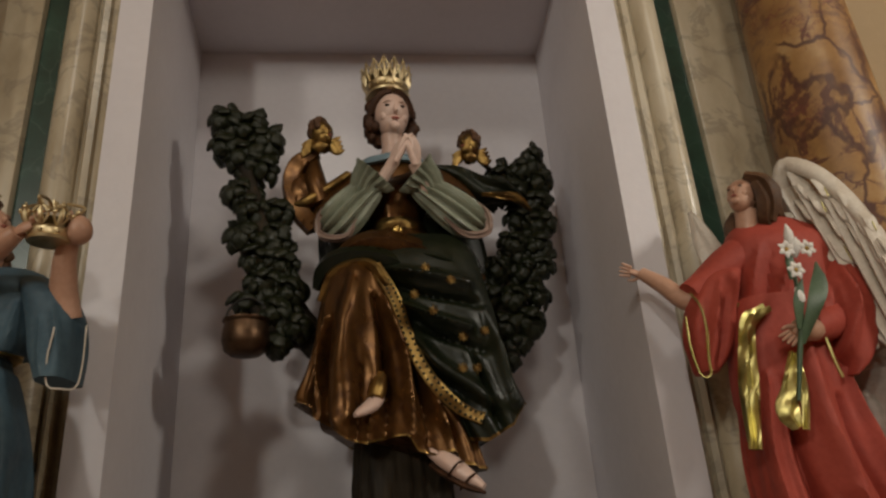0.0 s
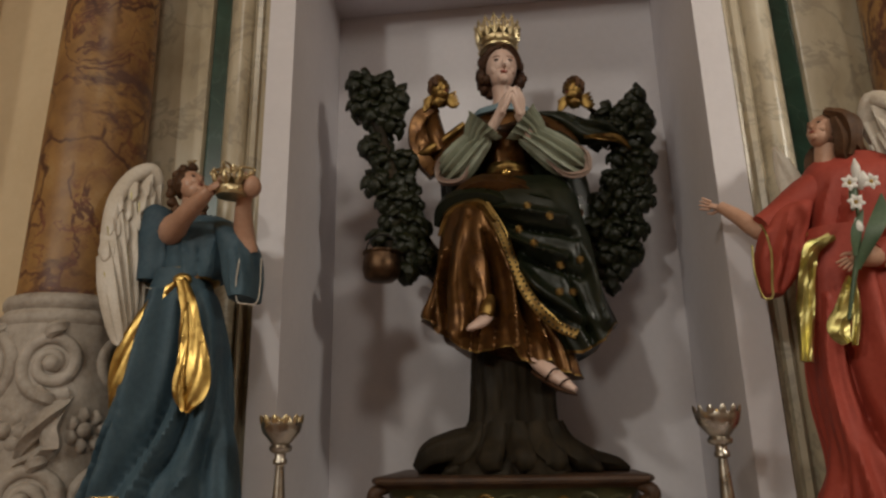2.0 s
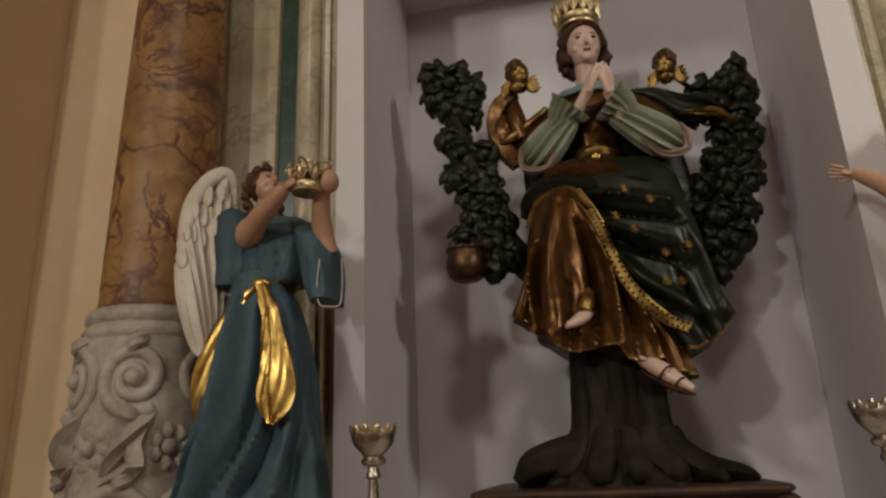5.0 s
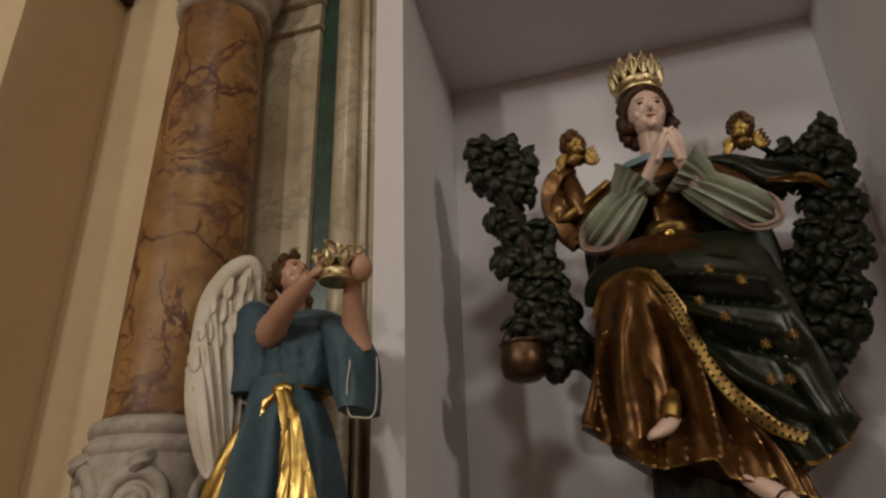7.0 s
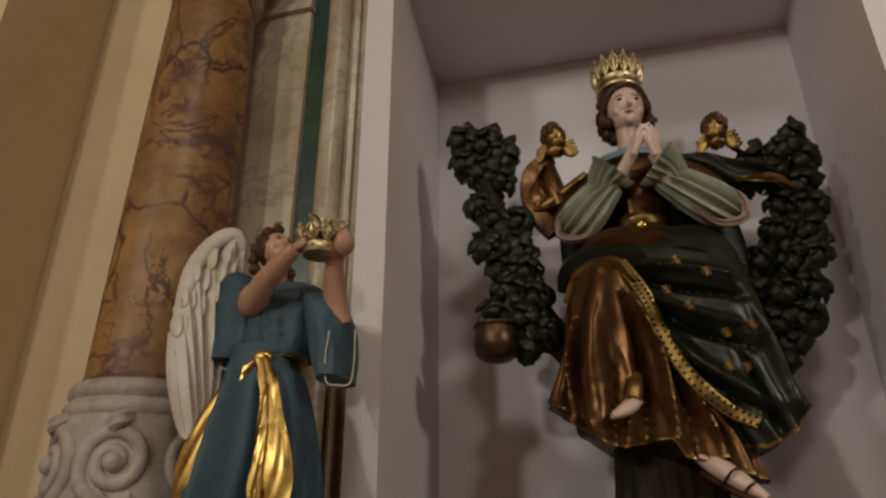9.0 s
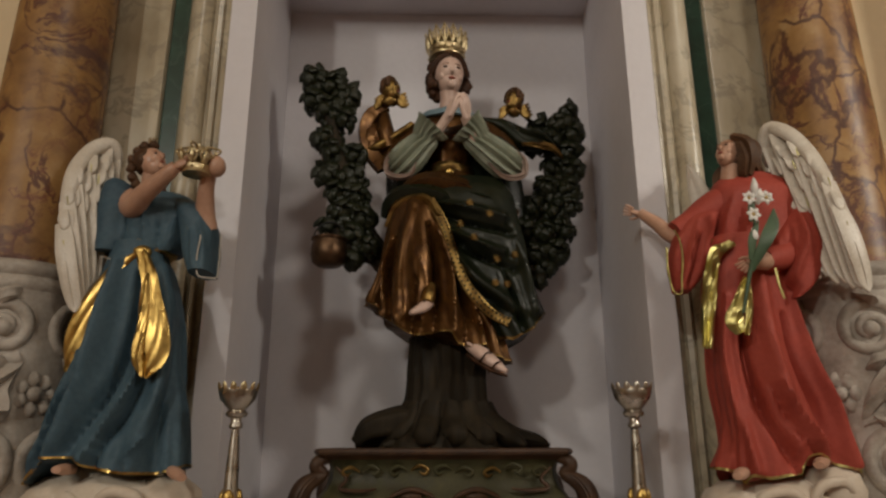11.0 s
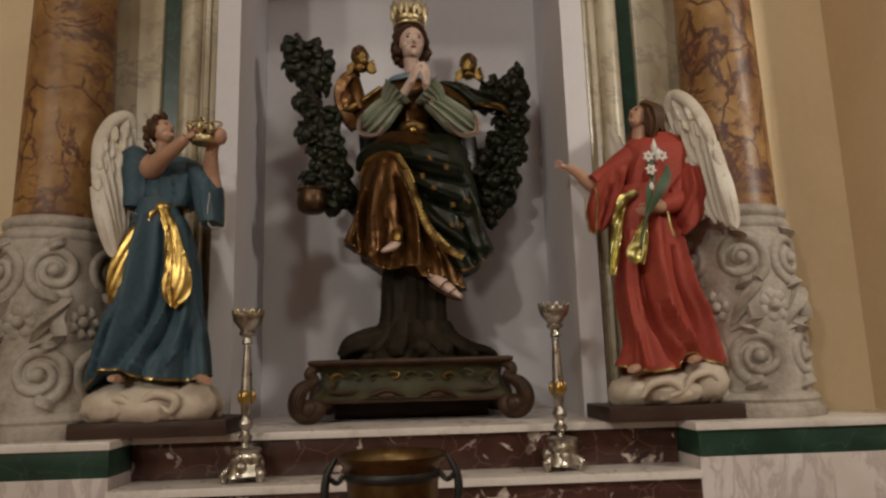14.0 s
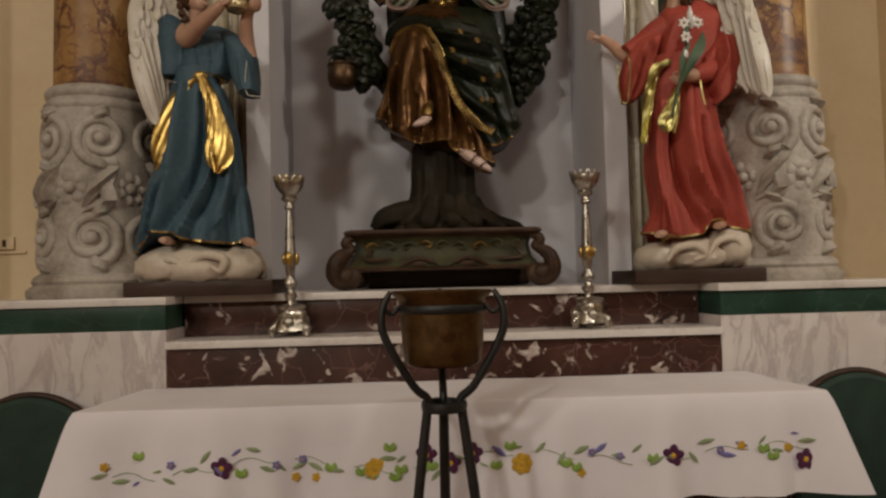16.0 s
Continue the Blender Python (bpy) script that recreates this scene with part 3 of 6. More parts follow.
# ---- statues: each one carved body ----
def head(s, c, size, skin, yaw=0, pitch=0, roll=0):
    """A plain carved head: skull, jaw, nose, lids and lips."""
    e = Euler((radians(pitch), radians(roll), radians(yaw))).to_matrix()

    def at(x, y, z):
        return Vector(c) + e @ Vector((x * size, y * size, z * size))

    turn = (pitch, roll, yaw)
    s.ball(at(0, 0, 0.08), (0.74 * size, 0.86 * size, 0.95 * size), skin, turn, 20, 14)
    s.ball(at(0, -0.16, -0.46), (0.56 * size, 0.62 * size, 0.62 * size), skin, turn, 18, 12)
    s.tube([at(0, -0.78, 0.26), at(0, -0.85, 0.02), at(0, -0.93, -0.20), at(0, -0.76, -0.28)], [0.06 * size, 0.075 * size, 0.115 * size, 0.06 * size], skin, 8, 3)
    s.ball(at(0, -0.66, -0.80), (0.24 * size, 0.2 * size, 0.2 * size), skin, turn, 10, 8)
    s.ball(at(0, -0.80, -0.50), (0.19 * size, 0.08 * size, 0.06 * size), LIP, turn, 10, 6)
    for k in (-1, 1):
        s.ball(at(0.29 * k, -0.76, 0.08), (0.14 * size, 0.08 * size, 0.06 * size), EYE, turn, 10, 6)
        s.tube([at(0.14 * k, -0.82, 0.24), at(0.3 * k, -0.80, 0.30), at(0.48 * k, -0.66, 0.24)], 0.05 * size, skin, 6, 3)
        s.ball(at(0.36 * k, -0.50, -0.28), (0.22 * size, 0.16 * size, 0.24 * size), skin, turn, 10, 8)
    return at


def palm(s, c, way, spread, size, skin):
    """A plain carved hand that reaches along 'way'."""
    w, u = Vector(way).normalized(), Vector(spread).normalized()
    s.tube([Vector(c), Vector(c) + w * 0.5 * size, Vector(c) + w * size], [0.28 * size, 0.42 * size, 0.36 * size], skin, 10, 3, 0.6, u)
    for k in range(4):
        root = Vector(c) + w * 0.9 * size + u * (k - 1.5) * 0.22 * size
        s.tube([root, root + w * 0.55 * size + u * (k - 1.5) * 0.06 * size, root + w * (1.0 - 0.1 * abs(k - 1.4)) * size + u * (k - 1.5) * 0.1 * size], [0.13 * size, 0.12 * size, 0.07 * size], skin, 7, 3)
    s.tube([Vector(c) + w * 0.3 * size - u * 0.3 * size, Vector(c) + w * 0.7 * size - u * 0.62 * size, Vector(c) + w * 1.1 * size - u * 0.7 * size], [0.16 * size, 0.13 * size, 0.08 * size], skin, 7, 3)


def wing(s, arc, tip, inner, feather):
    """A carved wing: a smooth leading edge bowed over the shoulder, flat pinions that hang from it, rows of scale-like coverts with gilded quills."""
    edge = spline(arc, 8)
    tip, inner = Vector(tip), Vector(inner)
    s.tube([Vector(p) + Vector((0, -0.010, 0)) for p in arc], [0.016] + [0.026] * (len(arc) - 3) + [0.022, 0.010], feather, 16, 6, 0.62, (0, 1, 0))
    n = 8
    roots, ends = [], []
    for k in range(n):
        q = k / (n - 1)
        roots.append(Vector(edge[int((1 - 0.80 * q) * (len(edge) - 1))]))
        ends.append(tip.lerp(inner, q ** 1.2) + Vector((0, 0.002 * k, 0.012 * math.sin(3 * k))))
    for k, (a, b) in enumerate(zip(roots, ends)):
        a = a.lerp(b, 0.04)
        lift = Vector((0, 0.006 - 0.0035 * (n - k), 0))
        s.strip([a + lift, a.lerp(b, 0.35) + lift * 1.5, a.lerp(b, 0.7) + lift * 1.4, a.lerp(b, 0.92) + lift, b + lift], [0.045, 0.056, 0.050, 0.036, 0.008], (1, 0, 0.15), feather, 0.011, 5, 0.0, 8)
        s.tube([a.lerp(b, 0.45) + lift * 1.5 + Vector((0, -0.0065, 0)), a.lerp(b, 0.7) + lift * 1.4 + Vector((0, -0.0065, 0)), a.lerp(b, 0.95) + lift + Vector((0, -0.005, 0))], [0.0012, 0.0026, 0.0012], PALE_GILT if k % 2 else feather, 6, 3)
    for row, (at, size) in enumerate(((0.46, 0.050), (0.34, 0.044), (0.23, 0.038), (0.13, 0.032))):
        for k in range(n - 1):
            q = 0.5 * (row % 2)
            a, b = roots[k].lerp(roots[k + 1], q), ends[k].lerp(ends[k + 1], q)
            d = (b - a).normalized()
            c = a.lerp(b, at + 0.015 * math.sin(5 * k)) + Vector((0, -0.020 - 0.005 * row, 0))
            s.strip([c - d * size + Vector((0, 0.010, 0)), c - d * size * 0.2, c + d * size * 0.5, c + d * size * 0.85, c + d * size * 1.05 + Vector((0, 0.003, 0))], [size * 0.7, size * 1.0, size * 0.95, size * 0.6, size * 0.12], (1, 0, 0.15), feather, 0.008, 4, 0.0, 8)
            if (k + row) % 2 == 0:
                s.tube([c + d * size * 0.1 + Vector((0, -0.006, 0)), c + d * size * 0.9 + Vector((0, -0.005, 0))], 0.0016, PALE_GILT, 5, 2)
    return s


def curls(s, places, size, mat=None):
    for i, p in enumerate(places):
        s.ball(p, (size, size * 0.9, size * 1.05), mat or HAIR, (0, 0, 40 * i), 10, 8, 0.35, 40)


def blue_angel():
    s = Sculpt()
    # cloud
    for c, r in (((-1.007, 1.590, 1.392), (0.125, 0.13, 0.08)), ((-0.880, 1.580, 1.387), (0.15, 0.14, 0.085)), ((-0.770, 1.590, 1.384), (0.11, 0.13, 0.078)), ((-1.066, 1.620, 1.363), (0.07, 0.09, 0.055)), ((-0.952, 1.620, 1.417), (0.13, 0.10, 0.08)), ((-0.725, 1.620, 1.358), (0.055, 0.09, 0.05))):
        s.ball(c, r, CLOUD, seg=24, n=14, lump=0.13, freq=8)
    s.tube([(-0.894, 1.455, 1.398), (-0.843, 1.450, 1.429), (-0.776, 1.445, 1.411), (-0.790, 1.445, 1.371), (-0.822, 1.440, 1.388)], [0.010, 0.016, 0.016, 0.012, 0.006], CLOUD, 10, 4)
    s.tube([(-1.020, 1.490, 1.389), (-0.971, 1.470, 1.416), (-0.921, 1.460, 1.390)], [0.008, 0.015, 0.008], CLOUD, 10, 4)
    # robe: weight on one leg, the other knee forward, hem swept back over the cloud
    s.drape([(-0.976, -0.842, 2.116, 1.500, 1.680), (-0.990, -0.827, 2.071, 1.500, 1.680), (-1.007, -0.806, 2.011, 1.500, 1.680), (-1.032, -0.777, 1.893, 1.500, 1.680), (-1.052, -0.756, 1.777, 1.485, 1.690), (-1.089, -0.738, 1.664, 1.475, 1.700), (-1.112, -0.726, 1.555, 1.465, 1.710), (-1.129, -0.720, 1.466, 1.460, 1.720)],
            [(0.030, 0.034, ((-0.929, 2.050), (-0.945, 1.915), (-0.950, 1.785), (-0.984, 1.624), (-1.010, 1.511))), (-0.022, 0.016, ((-0.866, 2.012), (-0.865, 1.842), (-0.880, 1.731), (-0.943, 1.597), (-0.987, 1.519))),
             (0.018, 0.014, ((-0.833, 1.880), (-0.834, 1.732), (-0.880, 1.615), (-0.932, 1.511))), (-0.016, 0.012, ((-0.808, 1.750), (-0.839, 1.624), (-0.886, 1.554), (-0.912, 1.485))),
             (0.020, 0.020, ((-0.816, 2.052), (-0.787, 1.880), (-0.779, 1.714), (-0.801, 1.589), (-0.817, 1.476))), (-0.014, 0.012, ((-0.772, 1.881), (-0.758, 1.714), (-0.766, 1.554), (-0.765, 1.467))),
             (0.016, 0.013, ((-0.770, 1.995), (-0.736, 1.769), (-0.728, 1.625), (-0.726, 1.476))), (0.014, 0.012, ((-0.967, 1.785), (-1.014, 1.641), (-1.054, 1.511), (-1.072, 1.452))),
             (-0.012, 0.010, ((-0.960, 1.731), (-1.016, 1.602), (-1.039, 1.506))), (0.008, 0.008, ((-0.788, 1.571), (-0.827, 1.519), (-0.860, 1.475)))],
            BLUE, ((-1.094, 1.442), (-1.071, 1.448), (-1.041, 1.492), (-1.026, 1.509), (-0.959, 1.509), (-0.925, 1.485), (-0.842, 1.471), (-0.756, 1.466), (-0.727, 1.481), (-0.691, 1.505)), GILT, flute=0.004)
    # chest, neckline, belt
    s.drape([(-0.954, -0.803, 2.287, 1.560, 1.660), (-0.975, -0.776, 2.272, 1.545, 1.670), (-0.977, -0.759, 2.236, 1.520, 1.680), (-0.974, -0.762, 2.170, 1.520, 1.680), (-0.970, -0.781, 2.118, 1.520, 1.680), (-0.977, -0.800, 2.095, 1.520, 1.680)],
            [(0.006, 0.010, ((-0.884, 2.222), (-0.875, 2.149), (-0.862, 2.085))), (0.007, 0.010, ((-0.793, 2.210), (-0.804, 2.141), (-0.817, 2.080))), (-0.006, 0.008, ((-0.839, 2.187), (-0.835, 2.089)))], BLUE, rows=40, seg=90)
    s.robe([(*(-0.906, 1.600, 2.121), 0.094, 0.083, 0.02, 9, 0), (*(-0.904, 1.600, 2.107), 0.098, 0.088, 0.03, 9, 0), (*(-0.903, 1.600, 2.090), 0.094, 0.083, 0.02, 9, 0)], GILT, 48)
    # neck, head, hair
    s.tube([(-0.912, 1.620, 2.284), (-0.909, 1.600, 2.325), (-0.903, 1.590, 2.354)], [0.036, 0.03, 0.03], TAN_SKIN, 12, 3)
    at = head(s, (-0.907, 1.585, 2.389), 0.050, TAN_SKIN, 60, -26, 0)
    s.ball(at(0, 0.28, 0.32), (0.043, 0.047, 0.045), HAIR, (0, 0, 0), 18, 12, 0.3, 30)
    curls(s, [(-0.967, 1.580, 2.399), (-0.962, 1.570, 2.365), (-0.954, 1.570, 2.335), (-0.948, 1.580, 2.318), (-0.953, 1.580, 2.425), (-0.935, 1.580, 2.443), (-0.911, 1.590, 2.452), (-0.880, 1.620, 2.332), (-0.882, 1.620, 2.306)], 0.016)
    for k in range(9):
        a = radians(60 + 7 * k)
        p = Vector((-0.927, 1.600, 2.456))
        s.tube([p, p + Vector((math.cos(a) * 0.034, 0.01, math.sin(a) * 0.034))], 0.0009, OLD_GILT, 5, 1)
    # arms raised to the crown
    s.tube([(-0.966, 1.580, 2.270), (-0.924, 1.530, 2.222), (-0.866, 1.470, 2.246), (-0.794, 1.430, 2.287), (-0.766, 1.420, 2.308)], [0.036, 0.034, 0.029, 0.022, 0.018], TAN_SKIN, 12, 5)
    palm(s, (-0.770, 1.420, 2.308), (0.85, -0.05, 0.45), (0.2, -0.6, 0.5), 0.036, TAN_SKIN)
    s.tube([(-0.710, 1.560, 2.164), (-0.712, 1.540, 2.214), (-0.701, 1.500, 2.275), (-0.682, 1.470, 2.317)], [0.033, 0.029, 0.023, 0.019], TAN_SKIN, 12, 5)
    s.ball((-0.663, 1.460, 2.326), (0.026, 0.03, 0.032), TAN_SKIN, seg=12, n=8)
    palm(s, (-0.676, 1.470, 2.307), (-0.15, -0.1, 0.9), (0.3, -0.8, 0.1), 0.034, TAN_SKIN)
    # wide hanging sleeves with pale piping
    s.drape([(-1.024, -0.980, 2.326, 1.550, 1.640), (-1.039, -0.952, 2.301, 1.530, 1.650), (-1.044, -0.933, 2.226, 1.520, 1.660), (-1.040, -0.937, 2.151, 1.520, 1.660), (-1.020, -0.954, 2.088, 1.500, 1.640)], [(0.006, 0.010, ((-0.947, 2.249), (-0.944, 2.148), (-0.948, 2.066))), (-0.007, 0.008, ((-0.912, 2.230), (-0.914, 2.145), (-0.928, 2.071))), (0.006, 0.009, ((-0.894, 2.228), (-0.893, 2.142), (-0.910, 2.073)))], BLUE, rows=40, seg=72)
    s.tube([(-0.990, 1.550, 2.301), (-1.007, 1.550, 2.282), (-1.017, 1.550, 2.239), (-1.017, 1.550, 2.187), (-1.011, 1.550, 2.128), (-1.004, 1.550, 2.081), (-0.957, 1.510, 2.058), (-0.933, 1.510, 2.063)], 0.0018, FEATHER, 6, 5)
    s.drape([(-0.835, -0.761, 2.262, 1.550, 1.650), (-0.807, -0.712, 2.222, 1.510, 1.660), (-0.788, -0.678, 2.155, 1.510, 1.660), (-0.775, -0.672, 2.091, 1.510, 1.660), (-0.746, -0.674, 2.027, 1.500, 1.640)], [(0.007, 0.010, ((-0.718, 2.176), (-0.701, 2.106), (-0.691, 2.013))), (-0.008, 0.009, ((-0.681, 2.158), (-0.670, 2.089), (-0.665, 2.010))), (0.006, 0.009, ((-0.738, 2.151), (-0.725, 2.069), (-0.706, 2.015)))], BLUE, rows=40, seg=72)
    s.tube([(-0.723, 1.540, 2.198), (-0.704, 1.502, 2.127), (-0.709, 1.502, 2.067), (-0.703, 1.502, 2.012), (-0.677, 1.502, 2.002), (-0.647, 1.502, 2.004), (-0.663, 1.560, 2.064), (-0.664, 1.560, 2.147)], 0.0018, FEATHER, 6, 5)
    # sash
    s.ball((-0.874, 1.515, 2.081), (0.03, 0.018, 0.02), GILT, seg=14, n=8)
    s.strip([(-0.885, 1.510, 2.079), (-0.925, 1.500, 2.039), (-0.961, 1.490, 1.978), (-0.994, 1.480, 1.889), (-1.011, 1.475, 1.803), (-1.018, 1.480, 1.733)], [0.03, 0.042, 0.052, 0.06, 0.05, 0.012], (0.9, -0.1, 0.35), GILT, 0.014, 8, 0.0028)
    s.strip([(-0.870, 1.505, 2.078), (-0.835, 1.490, 2.008), (-0.805, 1.475, 1.927), (-0.781, 1.460, 1.849), (-0.777, 1.455, 1.773), (-0.794, 1.455, 1.714)], [0.032, 0.042, 0.046, 0.06, 0.07, 0.010], (1, 0, 0), GILT, 0.014, 8, 0.003)
    s.strip([(-0.839, 1.485, 2.007), (-0.827, 1.465, 1.926), (-0.823, 1.455, 1.848), (-0.822, 1.450, 1.773), (-0.803, 1.450, 1.717)], [0.02, 0.026, 0.03, 0.034, 0.008], (1, -0.2, 0), GILT, 0.014, 8, 0.0025)
    # feet
    for a, b in (((-0.978, 1.500, 1.482), (-0.982, 1.430, 1.483)), ((-0.715, 1.500, 1.478), (-0.668, 1.440, 1.462))):
        s.tube([a, tuple((p + q) / 2 for p, q in zip(a, b)), b], [0.017, 0.020, 0.013], TAN_SKIN, 12, 4, 0.75)
    wing(s, [(-1.024, 1.670, 2.204), (-1.065, 1.660, 2.303), (-1.073, 1.650, 2.350), (-1.043, 1.630, 2.416), (-1.055, 1.610, 2.456), (-1.091, 1.580, 2.426), (-1.109, 1.540, 2.343), (-1.102, 1.510, 2.240), (-1.094, 1.500, 2.166)], (-1.018, 1.500, 1.896), (-1.005, 1.580, 2.082), FEATHER)
    return solid("angel_statue", s, "painted statue of a blue-robed winged angel lifting a crown", "statue", "altar angels")


def red_angel():
    s = Sculpt()
    for c, r in (((0.820, 1.600, 1.382), (0.09, 0.11, 0.06)), ((0.938, 1.580, 1.391), (0.13, 0.135, 0.07)), ((1.066, 1.580, 1.419), (0.09, 0.12, 0.085)), ((1.008, 1.620, 1.398), (0.12, 0.10, 0.08)), ((1.123, 1.620, 1.372), (0.05, 0.09, 0.055)), ((0.778, 1.620, 1.366), (0.045, 0.08, 0.045))):
        s.ball(c, r, CLOUD, seg=24, n=14, lump=0.13, freq=8)
    s.tube([(0.802, 1.460, 1.371), (0.831, 1.450, 1.412), (0.898, 1.445, 1.422), (0.935, 1.445, 1.389), (0.897, 1.450, 1.370)], [0.008, 0.014, 0.015, 0.012, 0.006], CLOUD, 10, 4)
    s.tube([(0.949, 1.455, 1.379), (0.981, 1.450, 1.434), (1.046, 1.460, 1.446), (1.084, 1.470, 1.413)], [0.008, 0.014, 0.014, 0.008], CLOUD, 10, 4)
    s.drape([(0.820, 1.028, 2.148, 1.500, 1.670), (0.803, 1.042, 2.086, 1.500, 1.670), (0.784, 1.051, 1.977, 1.500, 1.670), (0.780, 1.060, 1.870, 1.500, 1.670), (0.785, 1.082, 1.765, 1.490, 1.680), (0.788, 1.110, 1.661, 1.480, 1.690), (0.782, 1.135, 1.559, 1.470, 1.690), (0.764, 1.155, 1.476, 1.465, 1.700)],
            [(0.026, 0.034, ((0.921, 2.024), (0.914, 1.858), (0.929, 1.696), (0.971, 1.558))), (-0.020, 0.013, ((0.857, 1.940), (0.850, 1.777), (0.877, 1.617), (0.935, 1.489))),
             (0.014, 0.012, ((0.824, 1.961), (0.805, 1.777), (0.819, 1.618), (0.842, 1.472))), (-0.014, 0.011, ((0.791, 1.899), (0.778, 1.737), (0.789, 1.579), (0.786, 1.473))),
             (0.012, 0.010, ((0.763, 1.777), (0.767, 1.618), (0.762, 1.468))), (-0.018, 0.013, ((0.976, 1.900), (0.986, 1.756), (1.029, 1.616), (1.057, 1.489))),
             (0.018, 0.015, ((1.012, 1.962), (1.029, 1.777), (1.070, 1.636), (1.100, 1.489))), (0.010, 0.009, ((0.916, 1.716), (0.955, 1.617), (1.029, 1.519))), (-0.010, 0.009, ((0.898, 1.697), (0.936, 1.588), (0.998, 1.509)))],
            RED, ((0.728, 1.445), (0.745, 1.460), (0.766, 1.475), (0.790, 1.467), (0.806, 1.437), (0.825, 1.459), (0.865, 1.451), (0.943, 1.465), (0.967, 1.508), (1.000, 1.515), (1.027, 1.499), (1.115, 1.467)), PALE_GILT, flute=0.005)
    s.drape([(0.916, 1.055, 2.370, 1.570, 1.660), (0.872, 1.116, 2.342, 1.550, 1.670), (0.847, 1.138, 2.294, 1.520, 1.680), (0.838, 1.138, 2.202, 1.520, 1.680), (0.844, 1.104, 2.143, 1.520, 1.680), (0.842, 1.082, 2.120, 1.520, 1.680)],
            [(0.007, 0.010, ((0.897, 2.284), (0.868, 2.196), (0.855, 2.119))), (-0.007, 0.008, ((0.923, 2.268), (0.896, 2.181), (0.879, 2.118))), (0.008, 0.010, ((0.971, 2.282), (0.933, 2.194), (0.898, 2.118))), (-0.006, 0.008, ((0.853, 2.226), (0.827, 2.120)))], RED, rows=40, seg=90)
    s.robe([(*(0.905, 1.600, 2.147), 0.094, 0.081, 0.03, 9, 0), (*(0.904, 1.600, 2.134), 0.099, 0.087, 0.04, 9, 0), (*(0.903, 1.600, 2.116), 0.094, 0.081, 0.03, 9, 0)], PALE_GILT, 48)
    s.tube([(0.914, 1.600, 2.292), (0.914, 1.590, 2.346), (0.922, 1.590, 2.392)], [0.034, 0.03, 0.03], TAN_SKIN, 12, 3)
    at = head(s, (0.918, 1.585, 2.434), 0.049, TAN_SKIN, -58, -24, 0)
    s.ball(at(0, 0.34, 0.26), (0.042, 0.047, 0.047), HAIR, (0, 0, 0), 18, 12, 0.2, 30)
    for pts in (((0.920, 1.560, 2.485), (0.958, 1.540, 2.455), (0.967, 1.540, 2.398), (0.958, 1.550, 2.349)), ((0.947, 1.600, 2.506), (1.000, 1.580, 2.458), (0.996, 1.580, 2.397), (1.024, 1.600, 2.363)), ((0.931, 1.540, 2.455), (0.940, 1.540, 2.398), (0.945, 1.560, 2.353), (0.996, 1.580, 2.337)), ((0.906, 1.620, 2.402), (0.893, 1.630, 2.370), (0.895, 1.630, 2.329))):
        s.tube(list(pts), [0.010, 0.017, 0.016, 0.009][:len(pts)], HAIR, 10, 5, 1.0, (0, 0, 1), 0.15, 5)
    # outstretched arm, sleeve hanging from it
    s.tube([(0.841, 1.600, 2.257), (0.793, 1.600, 2.211), (0.735, 1.620, 2.168), (0.688, 1.660, 2.226), (0.652, 1.690, 2.269)], [0.04, 0.035, 0.028, 0.022, 0.016], TAN_SKIN, 12, 5)
    palm(s, (0.656, 1.690, 2.264), (-0.85, 0.2, 0.35), (0.1, -0.5, 0.8), 0.034, TAN_SKIN)
    s.tube([(0.917, 1.600, 2.296), (0.845, 1.600, 2.252), (0.774, 1.600, 2.202), (0.726, 1.600, 2.174)], [0.05, 0.05, 0.042, 0.036], RED, 18, 5)
    s.drape([(0.801, 0.872, 2.240, 1.560, 1.640), (0.752, 0.854, 2.207, 1.540, 1.650), (0.714, 0.833, 2.149, 1.540, 1.650), (0.699, 0.810, 2.079, 1.540, 1.650), (0.701, 0.783, 2.024, 1.540, 1.650), (0.704, 0.742, 1.980, 1.550, 1.620)], [(0.010, 0.011, ((0.776, 2.192), (0.743, 2.095), (0.712, 1.983))), (-0.008, 0.009, ((0.791, 2.163), (0.765, 2.080), (0.733, 2.001))), (0.007, 0.009, ((0.724, 2.151), (0.703, 2.069), (0.697, 1.990)))], RED, rows=40, seg=72)
    s.tube([(0.712, 1.570, 2.172), (0.710, 1.535, 2.133), (0.715, 1.535, 2.078), (0.706, 1.535, 2.012), (0.701, 1.535, 1.969), (0.678, 1.535, 1.972), (0.667, 1.535, 2.034), (0.670, 1.535, 2.107)], 0.003, PALE_GILT, 6, 5)
    # folded arm with the lily
    s.tube([(1.050, 1.610, 2.302), (1.076, 1.590, 2.212), (1.060, 1.550, 2.113), (0.989, 1.500, 2.068), (0.923, 1.470, 2.050)], [0.042, 0.045, 0.045, 0.04, 0.033], RED, 14, 5)
    s.drape([(1.084, 1.144, 2.302, 1.540, 1.640), (1.063, 1.159, 2.252, 1.520, 1.640), (1.027, 1.153, 2.183, 1.490, 1.620), (0.977, 1.140, 2.113, 1.470, 1.600), (0.990, 1.125, 2.057, 1.470, 1.600), (1.004, 1.101, 2.010, 1.470, 1.600), (1.016, 1.066, 1.973, 1.470, 1.600), (1.008, 1.027, 1.946, 1.480, 1.560)], [(0.012, 0.013, ((1.069, 2.201), (1.051, 2.104), (0.999, 1.974))), (-0.009, 0.010, ((1.028, 2.160), (1.010, 2.078), (0.991, 2.000))), (0.009, 0.010, ((0.991, 2.133), (0.984, 2.059), (0.975, 1.975)))], RED, rows=44, seg=84)
